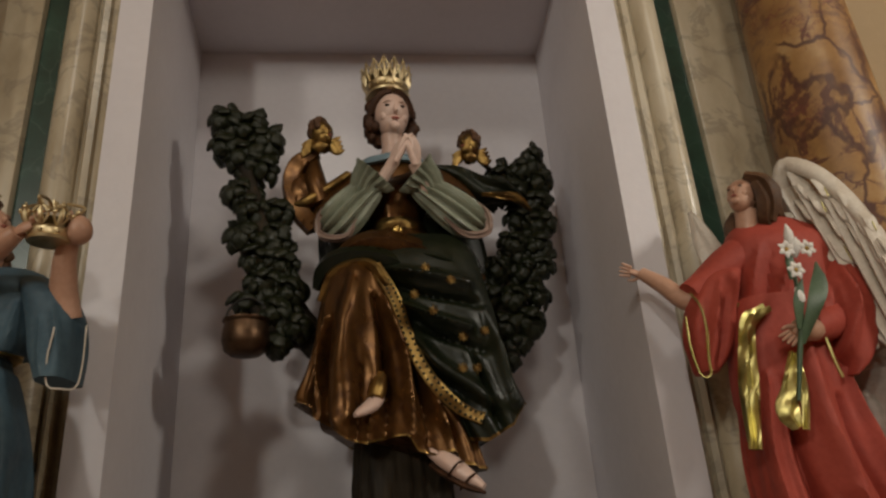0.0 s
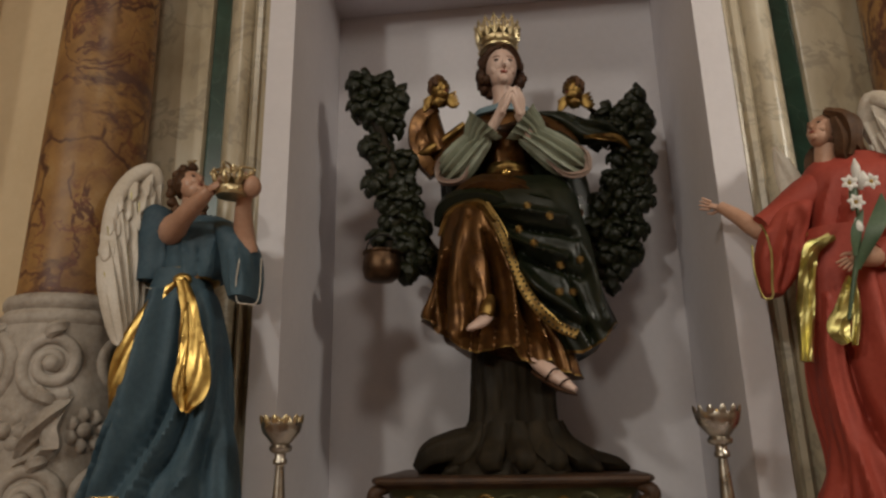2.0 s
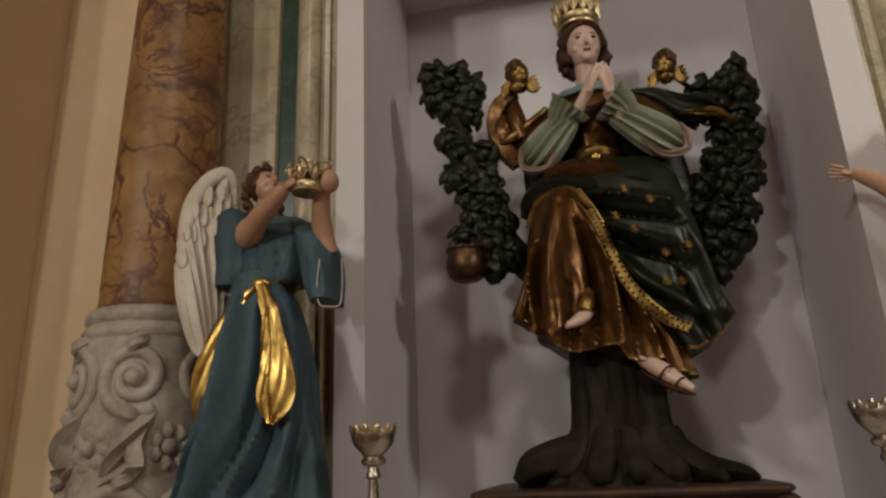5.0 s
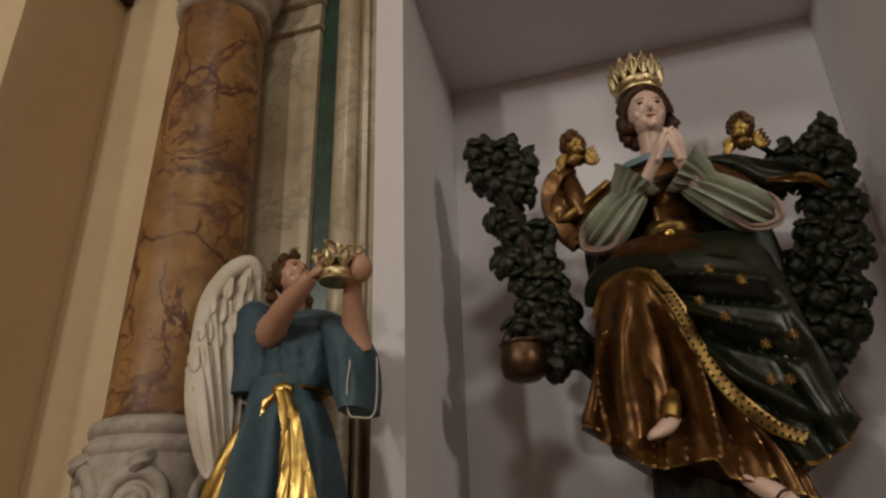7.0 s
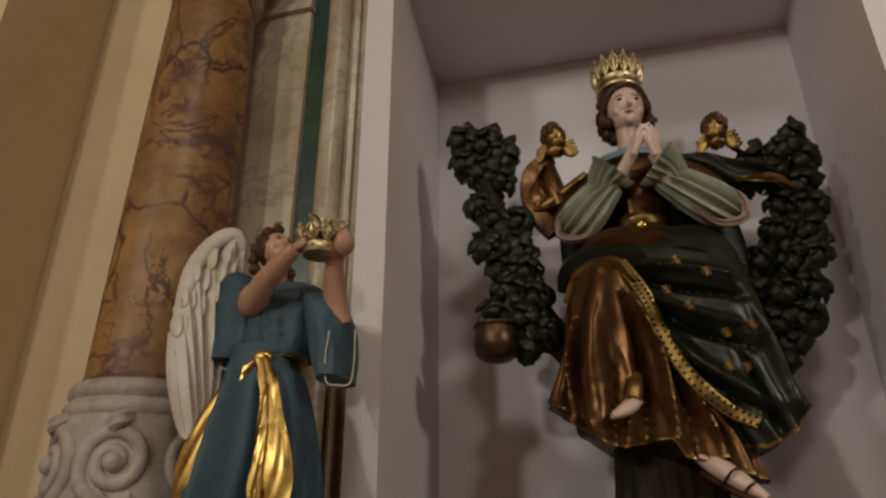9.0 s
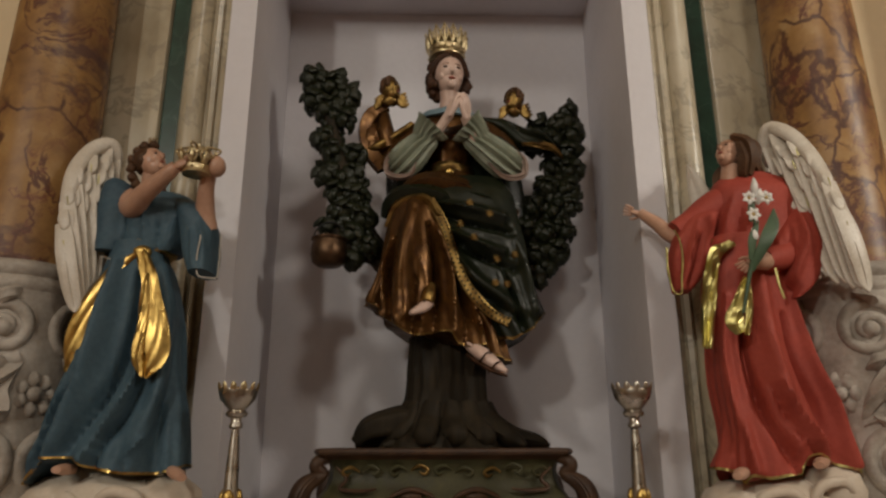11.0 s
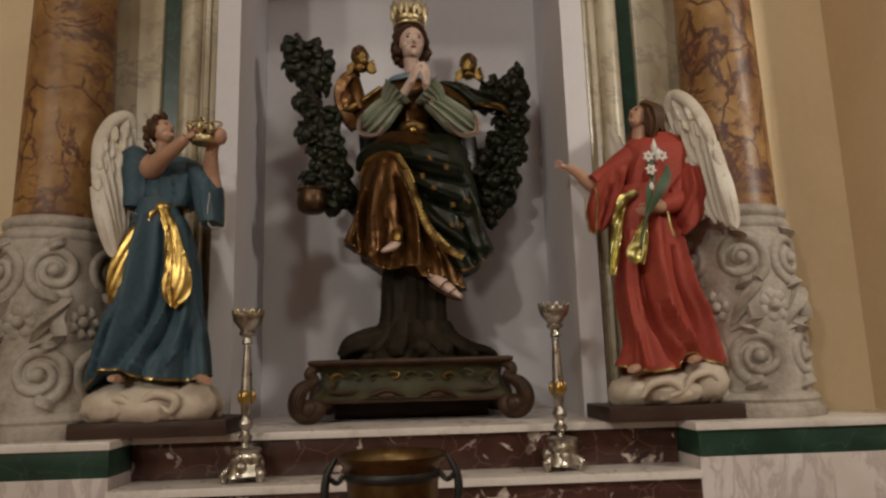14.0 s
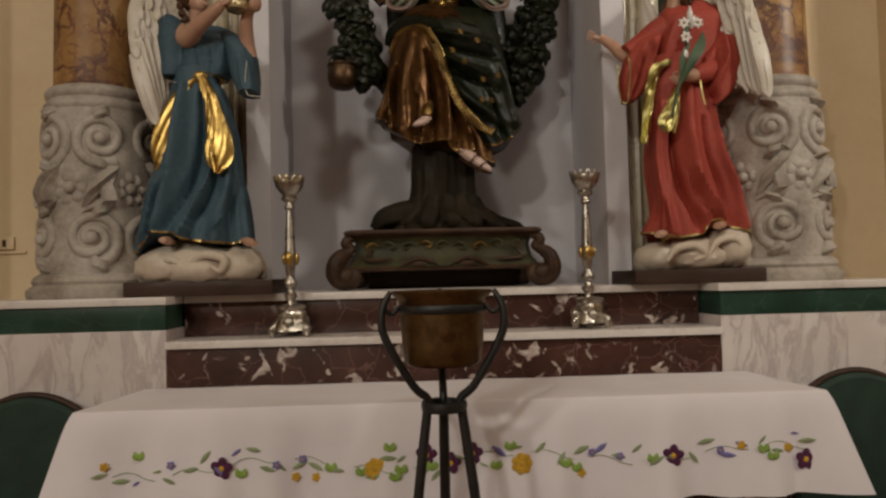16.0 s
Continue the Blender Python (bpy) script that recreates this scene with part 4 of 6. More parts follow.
    s.tube([(0.927, 1.462, 2.076), (0.943, 1.462, 2.065), (0.950, 1.462, 2.023), (0.956, 1.462, 1.972), (0.964, 1.462, 1.937)], 0.0035, PALE_GILT, 6, 5)
    s.tube([(0.963, 1.490, 2.057), (0.910, 1.455, 2.044), (0.876, 1.440, 2.045)], [0.03, 0.026, 0.022], TAN_SKIN, 12, 4)
    palm(s, (0.884, 1.440, 2.047), (-0.8, -0.1, -0.5), (0.5, -0.2, -0.6), 0.034, TAN_SKIN)
    # sash
    s.strip([(0.855, 1.505, 2.110), (0.802, 1.500, 2.083), (0.774, 1.490, 2.011), (0.754, 1.485, 1.917), (0.736, 1.480, 1.799)], [0.028, 0.036, 0.036, 0.04, 0.03], (0.95, -0.2, 0.2), PALE_GILT, 0.012, 6, 0.006)
    s.strip([(0.857, 1.455, 1.994), (0.821, 1.445, 1.911), (0.803, 1.440, 1.870), (0.815, 1.440, 1.834)], [0.018, 0.04, 0.05, 0.02], (1, 0, 0), PALE_GILT, 0.014, 6, 0.005)
    s.strip([(0.859, 1.450, 1.983), (0.850, 1.440, 1.910), (0.833, 1.440, 1.830)], [0.015, 0.022, 0.012], (1, -0.2, 0), PALE_GILT, 0.012, 6, 0.003)
    for a, b in (((1.028, 1.500, 1.499), (0.973, 1.430, 1.489)), ((0.806, 1.500, 1.471), (0.762, 1.440, 1.462))):
        s.tube([a, tuple((p + q) / 2 for p, q in zip(a, b)), b], [0.017, 0.020, 0.013], TAN_SKIN, 12, 4, 0.75)
    wing(s, [(1.092, 1.670, 2.235), (1.107, 1.660, 2.349), (1.097, 1.650, 2.393), (1.055, 1.620, 2.460), (1.059, 1.590, 2.519), (1.095, 1.550, 2.486), (1.125, 1.510, 2.402), (1.137, 1.470, 2.300), (1.138, 1.450, 2.217)], (1.172, 1.430, 1.946), (1.080, 1.500, 2.026), FEATHER)
    s.strip([(0.900, 1.680, 2.246), (0.865, 1.700, 2.322), (0.851, 1.710, 2.396), (0.839, 1.720, 2.453)], [0.10, 0.075, 0.05, 0.012], (0.9, 0, 0.4), FEATHER, 0.018, 5, 0.004)
    return solid("angel_statue", s, "painted statue of a red-robed winged angel with outstretched arm", "statue", "altar angels")


def madonna():
    s = Sculpt()
    # amber skirt over the knee, fanned hem
    s.drape([(-0.154, -0.035, 2.464, 1.985, 2.200), (-0.177, 0.002, 2.407, 1.940, 2.200), (-0.204, 0.047, 2.303, 1.920, 2.200), (-0.220, 0.087, 2.197, 1.930, 2.200), (-0.251, 0.144, 2.094, 1.935, 2.200), (-0.273, 0.217, 2.011, 1.925, 2.200), (-0.270, 0.257, 1.947, 1.905, 2.200)],
            [(0.026, 0.042, ((-0.094, 2.381), (-0.113, 2.250), (-0.131, 2.114), (-0.122, 1.979))), (-0.026, 0.016, ((-0.040, 2.305), (-0.018, 2.164), (-0.015, 2.030), (-0.026, 1.909))), (0.018, 0.014, ((-0.014, 2.303), (0.027, 2.161), (0.044, 2.026), (0.047, 1.914))),
             (-0.018, 0.012, ((0.029, 2.200), (0.072, 2.062), (0.091, 1.967), (0.095, 1.876))), (0.018, 0.013, ((0.054, 2.179), (0.106, 2.023), (0.135, 1.928), (0.147, 1.864))), (-0.016, 0.011, ((-0.159, 2.254), (-0.177, 2.117), (-0.176, 1.954))),
             (0.014, 0.010, ((-0.178, 2.255), (-0.198, 2.118), (-0.198, 1.974))), (-0.012, 0.009, ((-0.200, 2.157), (-0.217, 2.061), (-0.220, 1.994))), (-0.014, 0.010, ((-0.084, 2.110), (-0.095, 1.996), (-0.104, 1.907))), (0.010, 0.009, ((-0.048, 2.070), (-0.059, 1.976), (-0.071, 1.902))), (-0.014, 0.010, ((0.122, 2.003), (0.161, 1.927), (0.181, 1.845)))],
            BROWN_GOLD, ((-0.257, 2.032), (-0.216, 1.999), (-0.194, 1.964), (-0.158, 1.943), (-0.118, 1.912), (-0.076, 1.899), (-0.030, 1.911), (0.034, 1.915), (0.062, 1.874), (0.102, 1.861), (0.148, 1.870), (0.184, 1.836), (0.240, 1.823)), OLD_GILT, 220, 100, 0.010, 15, square=0.7)
    # green mantle over the other knee, with a gilded, dotted border and stars
    s.drape([(-0.073, 0.245, 2.525, 1.995, 2.200), (-0.061, 0.281, 2.454, 1.945, 2.220), (-0.002, 0.296, 2.359, 1.918, 2.220), (0.040, 0.318, 2.263, 1.918, 2.220), (0.070, 0.334, 2.159, 1.925, 2.220), (0.129, 0.358, 2.056, 1.930, 2.220), (0.198, 0.383, 1.972, 1.935, 2.220)],
            [(0.016, 0.016, ((-0.033, 2.408), (0.085, 2.369), (0.226, 2.333))), (-0.016, 0.012, ((-0.023, 2.378), (0.094, 2.312), (0.250, 2.276))), (0.018, 0.014, ((0.006, 2.327), (0.108, 2.248), (0.221, 2.200))), (-0.015, 0.012, ((0.035, 2.269), (0.136, 2.187), (0.263, 2.140))),
             (0.022, 0.022, ((0.057, 2.213), (0.147, 2.095), (0.257, 2.001))), (-0.012, 0.012, ((0.100, 2.094), (0.181, 2.026), (0.281, 1.961))), (0.018, 0.018, ((0.270, 2.255), (0.298, 2.138), (0.330, 1.997))), (-0.016, 0.012, ((0.224, 2.143), (0.263, 2.028), (0.292, 1.926)))],
            DARK_GREEN, ((0.163, 1.931), (0.211, 1.897), (0.254, 1.891), (0.290, 1.910), (0.327, 1.930), (0.364, 1.987), (0.382, 1.992)), OLD_GILT, 170, 90, 0.003, 14, square=0.55)
    border = spline([s.on(x, z, 0.006) for x, z in ((-0.038, 2.405), (-0.002, 2.341), (0.026, 2.277), (0.047, 2.199), (0.078, 2.113), (0.126, 2.034), (0.188, 1.979), (0.255, 1.943))], 5)
    s.strip([tuple(q) for q in border[::2]], 0.036, (0.75, 0.0, 0.5), OLD_GILT, 0.012, 4)
    for a, b in zip(border[4:-1], border[5:]):
        d = Vector(b - a).normalized()
        across = Vector((0.75, 0, 0.5)) - d * d.dot(Vector((0.75, 0, 0.5)))
        for k in (-1, 1):
            s.ball(Vector(a) + across.normalized() * 0.009 * k + d * 0.004 * k + Vector((0, -0.007, 0)), (0.0042, 0.003, 0.0042), DARK_GREEN, seg=8, n=5)
    for x, z in ((0.176, 2.336), (0.120, 2.246), (0.202, 2.175), (0.193, 2.086), (0.106, 2.377), (0.074, 2.311), (0.236, 2.087), (0.137, 2.022), (0.266, 2.193)):
        p = s.on(x, z, 0.003)
        for k in range(4):
            a = math.pi * k / 4
            v = Vector((math.cos(a) * 0.014, 0, math.sin(a) * 0.014))
            s.tube([Vector(p) - v, Vector(p) + v], 0.0026, OLD_GILT, 5, 1)
    # rolled lap folds
    for pts, w, m in ((((-0.210, 2.030, 2.366), (-0.179, 1.990, 2.424), (-0.106, 1.960, 2.446), (-0.009, 1.960, 2.433), (0.065, 1.970, 2.391)), 0.028, DARK_GREEN), (((-0.179, 2.000, 2.396), (-0.082, 1.980, 2.479), (0.040, 1.980, 2.481), (0.177, 2.000, 2.423), (0.291, 2.030, 2.374)), 0.038, BROWN_GOLD), (((-0.202, 2.000, 2.320), (-0.153, 1.970, 2.400), (-0.056, 1.940, 2.410), (-0.003, 1.930, 2.340)), 0.016, OLD_GILT), (((0.065, 1.970, 2.455), (0.162, 1.960, 2.415), (0.251, 1.990, 2.388)), 0.03, DARK_GREEN)):
        s.tube(list(pts), [w * 0.5] + [w] * (len(pts) - 2) + [w * 0.6], m, 14, 6, 0.9, (0, 0, 1), 0.15, 5)
    # mantle that hangs from the shoulders behind the body
    s.robe([(*(0.041, 2.200, 2.851), 0.10, 0.05, 0.02, 7, 0.3), (*(0.041, 2.200, 2.776), 0.175, 0.075, 0.04, 7, 0.5), (*(0.047, 2.200, 2.671), 0.245, 0.085, 0.06, 7, 0.8), (*(0.056, 2.200, 2.545), 0.26, 0.09, 0.08, 7, 1.0), (*(0.069, 2.200, 2.421), 0.25, 0.10, 0.08, 7, 1.2), (*(0.083, 2.200, 2.272), 0.22, 0.10, 0.08, 7, 1.4)], DARK_GREEN, 84)
    # body, belt, yoke
    s.robe([(*(0.042, 2.120, 2.504), 0.14, 0.11, 0.02, 6, 0.5), (*(0.041, 2.120, 2.586), 0.085, 0.08, 0.03, 6, 0.5), (*(0.041, 2.120, 2.668), 0.10, 0.09, 0.03, 6, 0.8), (*(0.040, 2.130, 2.756), 0.125, 0.09, 0.02, 6, 1.0), (*(0.037, 2.140, 2.817), 0.11, 0.08, 0.0, 5, 1.2), (*(0.037, 2.140, 2.854), 0.05, 0.05, 0.0, 5, 1.2)], BROWN_GOLD, 60)
    s.robe([(*(0.041, 2.120, 2.564), 0.094, 0.088, 0.0, 6, 0), (*(0.041, 2.120, 2.583), 0.098, 0.092, 0.02, 12, 0), (*(0.041, 2.120, 2.602), 0.092, 0.086, 0.0, 6, 0)], OLD_GILT, 48)
    s.ball((0.038, 2.030, 2.554), (0.02, 0.012, 0.018), GILT, seg=12, n=8)
    s.tube([(-0.051, 2.100, 2.797), (-0.012, 2.060, 2.753), (0.039, 2.045, 2.729), (0.091, 2.060, 2.753), (0.129, 2.100, 2.805)], [0.02, 0.02, 0.02, 0.02, 0.02], RED_BROWN, 10, 5)
    s.robe([(*(0.037, 2.130, 2.809), 0.12, 0.095, 0.03, 7, 0.4), (*(0.037, 2.130, 2.832), 0.115, 0.09, 0.04, 7, 0.4), (*(0.037, 2.130, 2.855), 0.06, 0.055, 0.02, 7, 0.4)], COLLAR, 48)
    # cape over the shoulders
    s.tube([(-0.038, 2.110, 2.779), (-0.105, 2.110, 2.727), (-0.165, 2.100, 2.661), (-0.210, 2.100, 2.587)], [0.045, 0.058, 0.058, 0.042], BROWN_GOLD, 16, 5, 0.9, (0, 0, 1), 0.08, 6)
    s.tube([(0.119, 2.110, 2.783), (0.185, 2.120, 2.750), (0.251, 2.120, 2.693), (0.309, 2.130, 2.615)], [0.045, 0.058, 0.056, 0.042], BROWN_GOLD, 16, 5, 0.9, (0, 0, 1), 0.08, 6)
    s.tube([(-0.110, 2.070, 2.774), (-0.176, 2.050, 2.709), (-0.238, 2.050, 2.670), (-0.282, 2.060, 2.662)], [0.012, 0.018, 0.018, 0.006], OLD_GILT, 10, 5)
    s.ball((-0.259, 2.100, 2.716), (0.058, 0.05, 0.085), BROWN_GOLD, (0, -14, 0), 24, 16, 0.22, 12)
    s.tube([(-0.209, 2.080, 2.853), (-0.265, 2.080, 2.818), (-0.289, 2.090, 2.758), (-0.267, 2.090, 2.663), (-0.220, 2.100, 2.592)], [0.016, 0.034, 0.036, 0.036, 0.03], BROWN_GOLD, 18, 5, 1.0, (0, 0, 1), 0.15, 5)
    s.tube([(-0.225, 2.090, 2.835), (-0.215, 2.060, 2.739), (-0.194, 2.060, 2.664)], [0.020, 0.034, 0.030], BROWN_GOLD, 12, 5)
    s.strip([(0.17, 2.12, 2.805), (0.25, 2.11, 2.775), (0.33, 2.12, 2.735), (0.41, 2.13, 2.735), (0.48, 2.14, 2.705)], [0.05, 0.085, 0.095, 0.085, 0.02], (0.1, -0.35, 1), DARK_GREEN, 0.035, 7, 0.010, 10)
    s.strip([(0.33, 2.09, 2.700), (0.39, 2.095, 2.700), (0.45, 2.10, 2.690), (0.50, 2.12, 2.650)], [0.012, 0.024, 0.028, 0.006], (0.1, -0.35, 1), OLD_GILT, 0.014, 6, 0.004)
    # puffed sleeves, dull pink lining, joined palms
    for sgn, sh, el, wr in ((-1, (-0.135, 2.090, 2.688), (-0.170, 2.030, 2.568), (-0.031, 1.985, 2.683)), (1, (0.218, 2.100, 2.693), (0.295, 2.040, 2.571), (0.107, 1.985, 2.687))):
        sh, el, wr = Vector(sh), Vector(el), Vector(wr)
        s.tube([sh, el.lerp(sh, 0.3), el], [0.05, 0.06, 0.05], BROWN_GOLD if sgn < 0 else DARK_GREEN, 14, 4)
        s.tube([el + Vector((0, 0.01, 0)), el.lerp(wr, 0.25) + Vector((0, -0.01, -0.012)), el.lerp(wr, 0.62), el.lerp(wr, 0.86), wr], [0.04, 0.058, 0.052, 0.043, 0.034], SLEEVE, 84, 6, 1.0, (0, 0, 1), 0.16, 12)
        cuff = wr + Vector((0, -0.012, 0.030))
        s.tube([el.lerp(wr, 0.72), el.lerp(cuff, 0.86), cuff, cuff.lerp(el, -0.05), cuff.lerp(el, 0.02)], [0.036, 0.050, 0.064, 0.066, 0.022], SLEEVE, 96, 5, 1.0, (0, 0, 1), 0.13, 15)
        s.tube([el + Vector((-sgn * 0.04, -0.03, 0.085)), el + Vector((sgn * 0.028, -0.02, 0.03)), el + Vector((sgn * 0.022, -0.03, -0.04)), el + Vector((-sgn * 0.05, -0.045, -0.052)), el.lerp(wr, 0.6) + Vector((0, -0.03, -0.07))], [0.006, 0.013, 0.014, 0.011, 0.004], PINK, 20, 5, 0.8, (0, 0, 1), 0.22, 5)
        wrist, palm_at, tip = (Vector(q) for q in ([(-0.010, 1.970, 2.694), (0.037, 1.935, 2.751), (0.080, 1.920, 2.827)] if sgn < 0 else [(0.129, 1.970, 2.660), (0.096, 1.935, 2.739), (0.086, 1.920, 2.831)]))
        s.tube([wr, wrist, wrist.lerp(palm_at, 0.6), palm_at], [0.026, 0.021, 0.020, 0.022], PALE_SKIN, 14, 5, 0.85)
        reach = tip - palm_at
        for k in range(4):
            root = palm_at + Vector((sgn * 0.012 * (1.5 - k) * 0.6, 0.012 - 0.010 * k, 0.004 * k))
            s.tube([root, root + reach * 0.5 + Vector((sgn * 0.008, -0.006, 0)), root + reach * (1.0 - 0.08 * k) + Vector((-sgn * 0.012 * (k % 2), -0.004, 0))], [0.0105, 0.0092, 0.0055], PALE_SKIN, 8, 4)
        s.tube([palm_at + Vector((0, -0.012, -0.014)), palm_at + reach * 0.35 + Vector((-sgn * 0.012, -0.026, 0)), palm_at + reach * 0.6 + Vector((-sgn * 0.016, -0.028, 0))], [0.011, 0.010, 0.006], PALE_SKIN, 8, 4)
    # neck, head, hair
    s.tube([(0.037, 2.120, 2.822), (0.036, 2.090, 2.879), (0.036, 2.080, 2.922)], [0.045, 0.034, 0.036], PALE_SKIN, 14, 3)
    at = head(s, (0.038, 2.080, 2.997), 0.082, PALE_SKIN, 10, 2, 0)
    s.ball(at(0, 0.34, 0.26), (0.070, 0.074, 0.076), DARK_HAIR, (-16, 0, 0), 24, 16, 0.14, 34)
    for k in (-1, 1):
        s.tube([at(0.05 * k, -0.58, 0.86), at(0.46 * k, -0.46, 0.72), at(0.74 * k, -0.20, 0.34), at(0.80 * k, -0.04, -0.02)], [0.009, 0.014, 0.016, 0.014], DARK_HAIR, 12, 5, 1, (0, 0, 1), 0.2, 5)
        s.tube([at(0.60 * k, 0.3, -0.5), at(0.52 * k, 0.34, -0.95), at(0.48 * k, 0.28, -1.3)], [0.024, 0.022, 0.014], DARK_HAIR, 12, 5, 1, (0, 0, 1), 0.2, 5)
    rng = random.Random(5)
    curls(s, [at(k * (q + rng.uniform(-0.05, 0.05)), rng.uniform(-0.1, 0.3), z + rng.uniform(-0.05, 0.05)) for k in (-1, 1) for q, z in ((0.66, 0.62), (0.80, 0.40), (0.86, 0.18), (0.90, -0.04), (0.94, -0.26), (0.96, -0.48), (0.92, -0.70), (0.82, -0.92), (0.70, -0.50))], 0.0205, DARK_HAIR)
    # feet in sandals
    s.tube([(-0.034, 1.955, 2.085), (-0.041, 1.935, 2.047), (-0.049, 1.920, 2.017)], [0.020, 0.026, 0.022], OLD_GILT, 14, 4)
    s.tube([(-0.045, 1.940, 2.018), (-0.062, 1.905, 1.995), (-0.088, 1.875, 1.977), (-0.102, 1.865, 1.969)], [0.024, 0.025, 0.018, 0.009], PALE_SKIN, 14, 4, 0.7)
    s.tube([(0.099, 1.960, 1.880), (0.135, 1.925, 1.846), (0.179, 1.895, 1.806), (0.219, 1.875, 1.774)], [0.026, 0.034, 0.028, 0.013], PALE_SKIN, 14, 5, 0.7)
    for a in [(0.152, 1.870, 1.830), (0.184, 1.870, 1.797)]:
        s.tube([Vector(a) + Vector((-0.024, 0.03, -0.025)), Vector(a) + Vector((0, -0.012, 0.004)), Vector(a) + Vector((0.024, 0.035, 0.012))], 0.003, DARK_HAIR, 6, 4)
    s.tube([(0.096, 1.950, 1.840), (0.134, 1.910, 1.806), (0.182, 1.880, 1.774), (0.220, 1.865, 1.760)], [0.012, 0.014, 0.013, 0.006], DARK_HAIR, 10, 4, 0.6)
    return solid("madonna_statue", s, "polychrome carved statue of a seated robed woman with joined palms", "statue")


def cherub(c, yaw, flip, root=None):
    s = Sculpt()
    c = Vector(c)
    at = head(s, c, 0.045, OLD_GILT, yaw, -8, 0)
    s.ball(at(0, 0.36, 0.34), (0.033, 0.034, 0.034), HAIR, (0, 0, 0), 14, 10, 0.3, 50)
    curls(s, [at(0.72 * math.cos(a), y, 0.34 + 0.66 * math.sin(a)) for y in (-0.28, 0.2) for a in (-0.3, 0.25, 0.8, 1.35, 1.9, 2.4, 2.9, 3.4)], 0.0125)
    for k in (-1, 1):
        for j in range(4):
            root = c + Vector((0.012 * k, 0.01, -0.04))
            s.strip([root, root + Vector((k * (0.022 + 0.006 * j), -0.012, 0.006 - 0.012 * j)), root + Vector((k * (0.05 + 0.004 * j * (k == flip)), -0.004, 0.03 * (k == flip) - 0.016 * j))], [0.014, 0.024, 0.008], (0, -0.2, 1), OLD_GILT, 0.008, 4)
    s.ball(c + Vector((0, 0, -0.05)), (0.028, 0.022, 0.024), OLD_GILT, seg=14, n=8, lump=0.3, freq=40)
    if root:
        s.tube([c + Vector((0, 0.01, -0.05)), c.lerp(Vector(root), 0.6), Vector(root)], [0.024, 0.032, 0.02], BROWN_GOLD, 12, 4)
    return solid("cherub_head", s, "small gilded winged cherub head against the niche", "ornament", "cherub heads")


blue_angel()
red_angel()
madonna()
cherub((-0.198, 2.050, 2.914), 55, 1, (-0.223, 2.080, 2.769))
cherub((0.311, 2.140, 2.919), -45, 1)


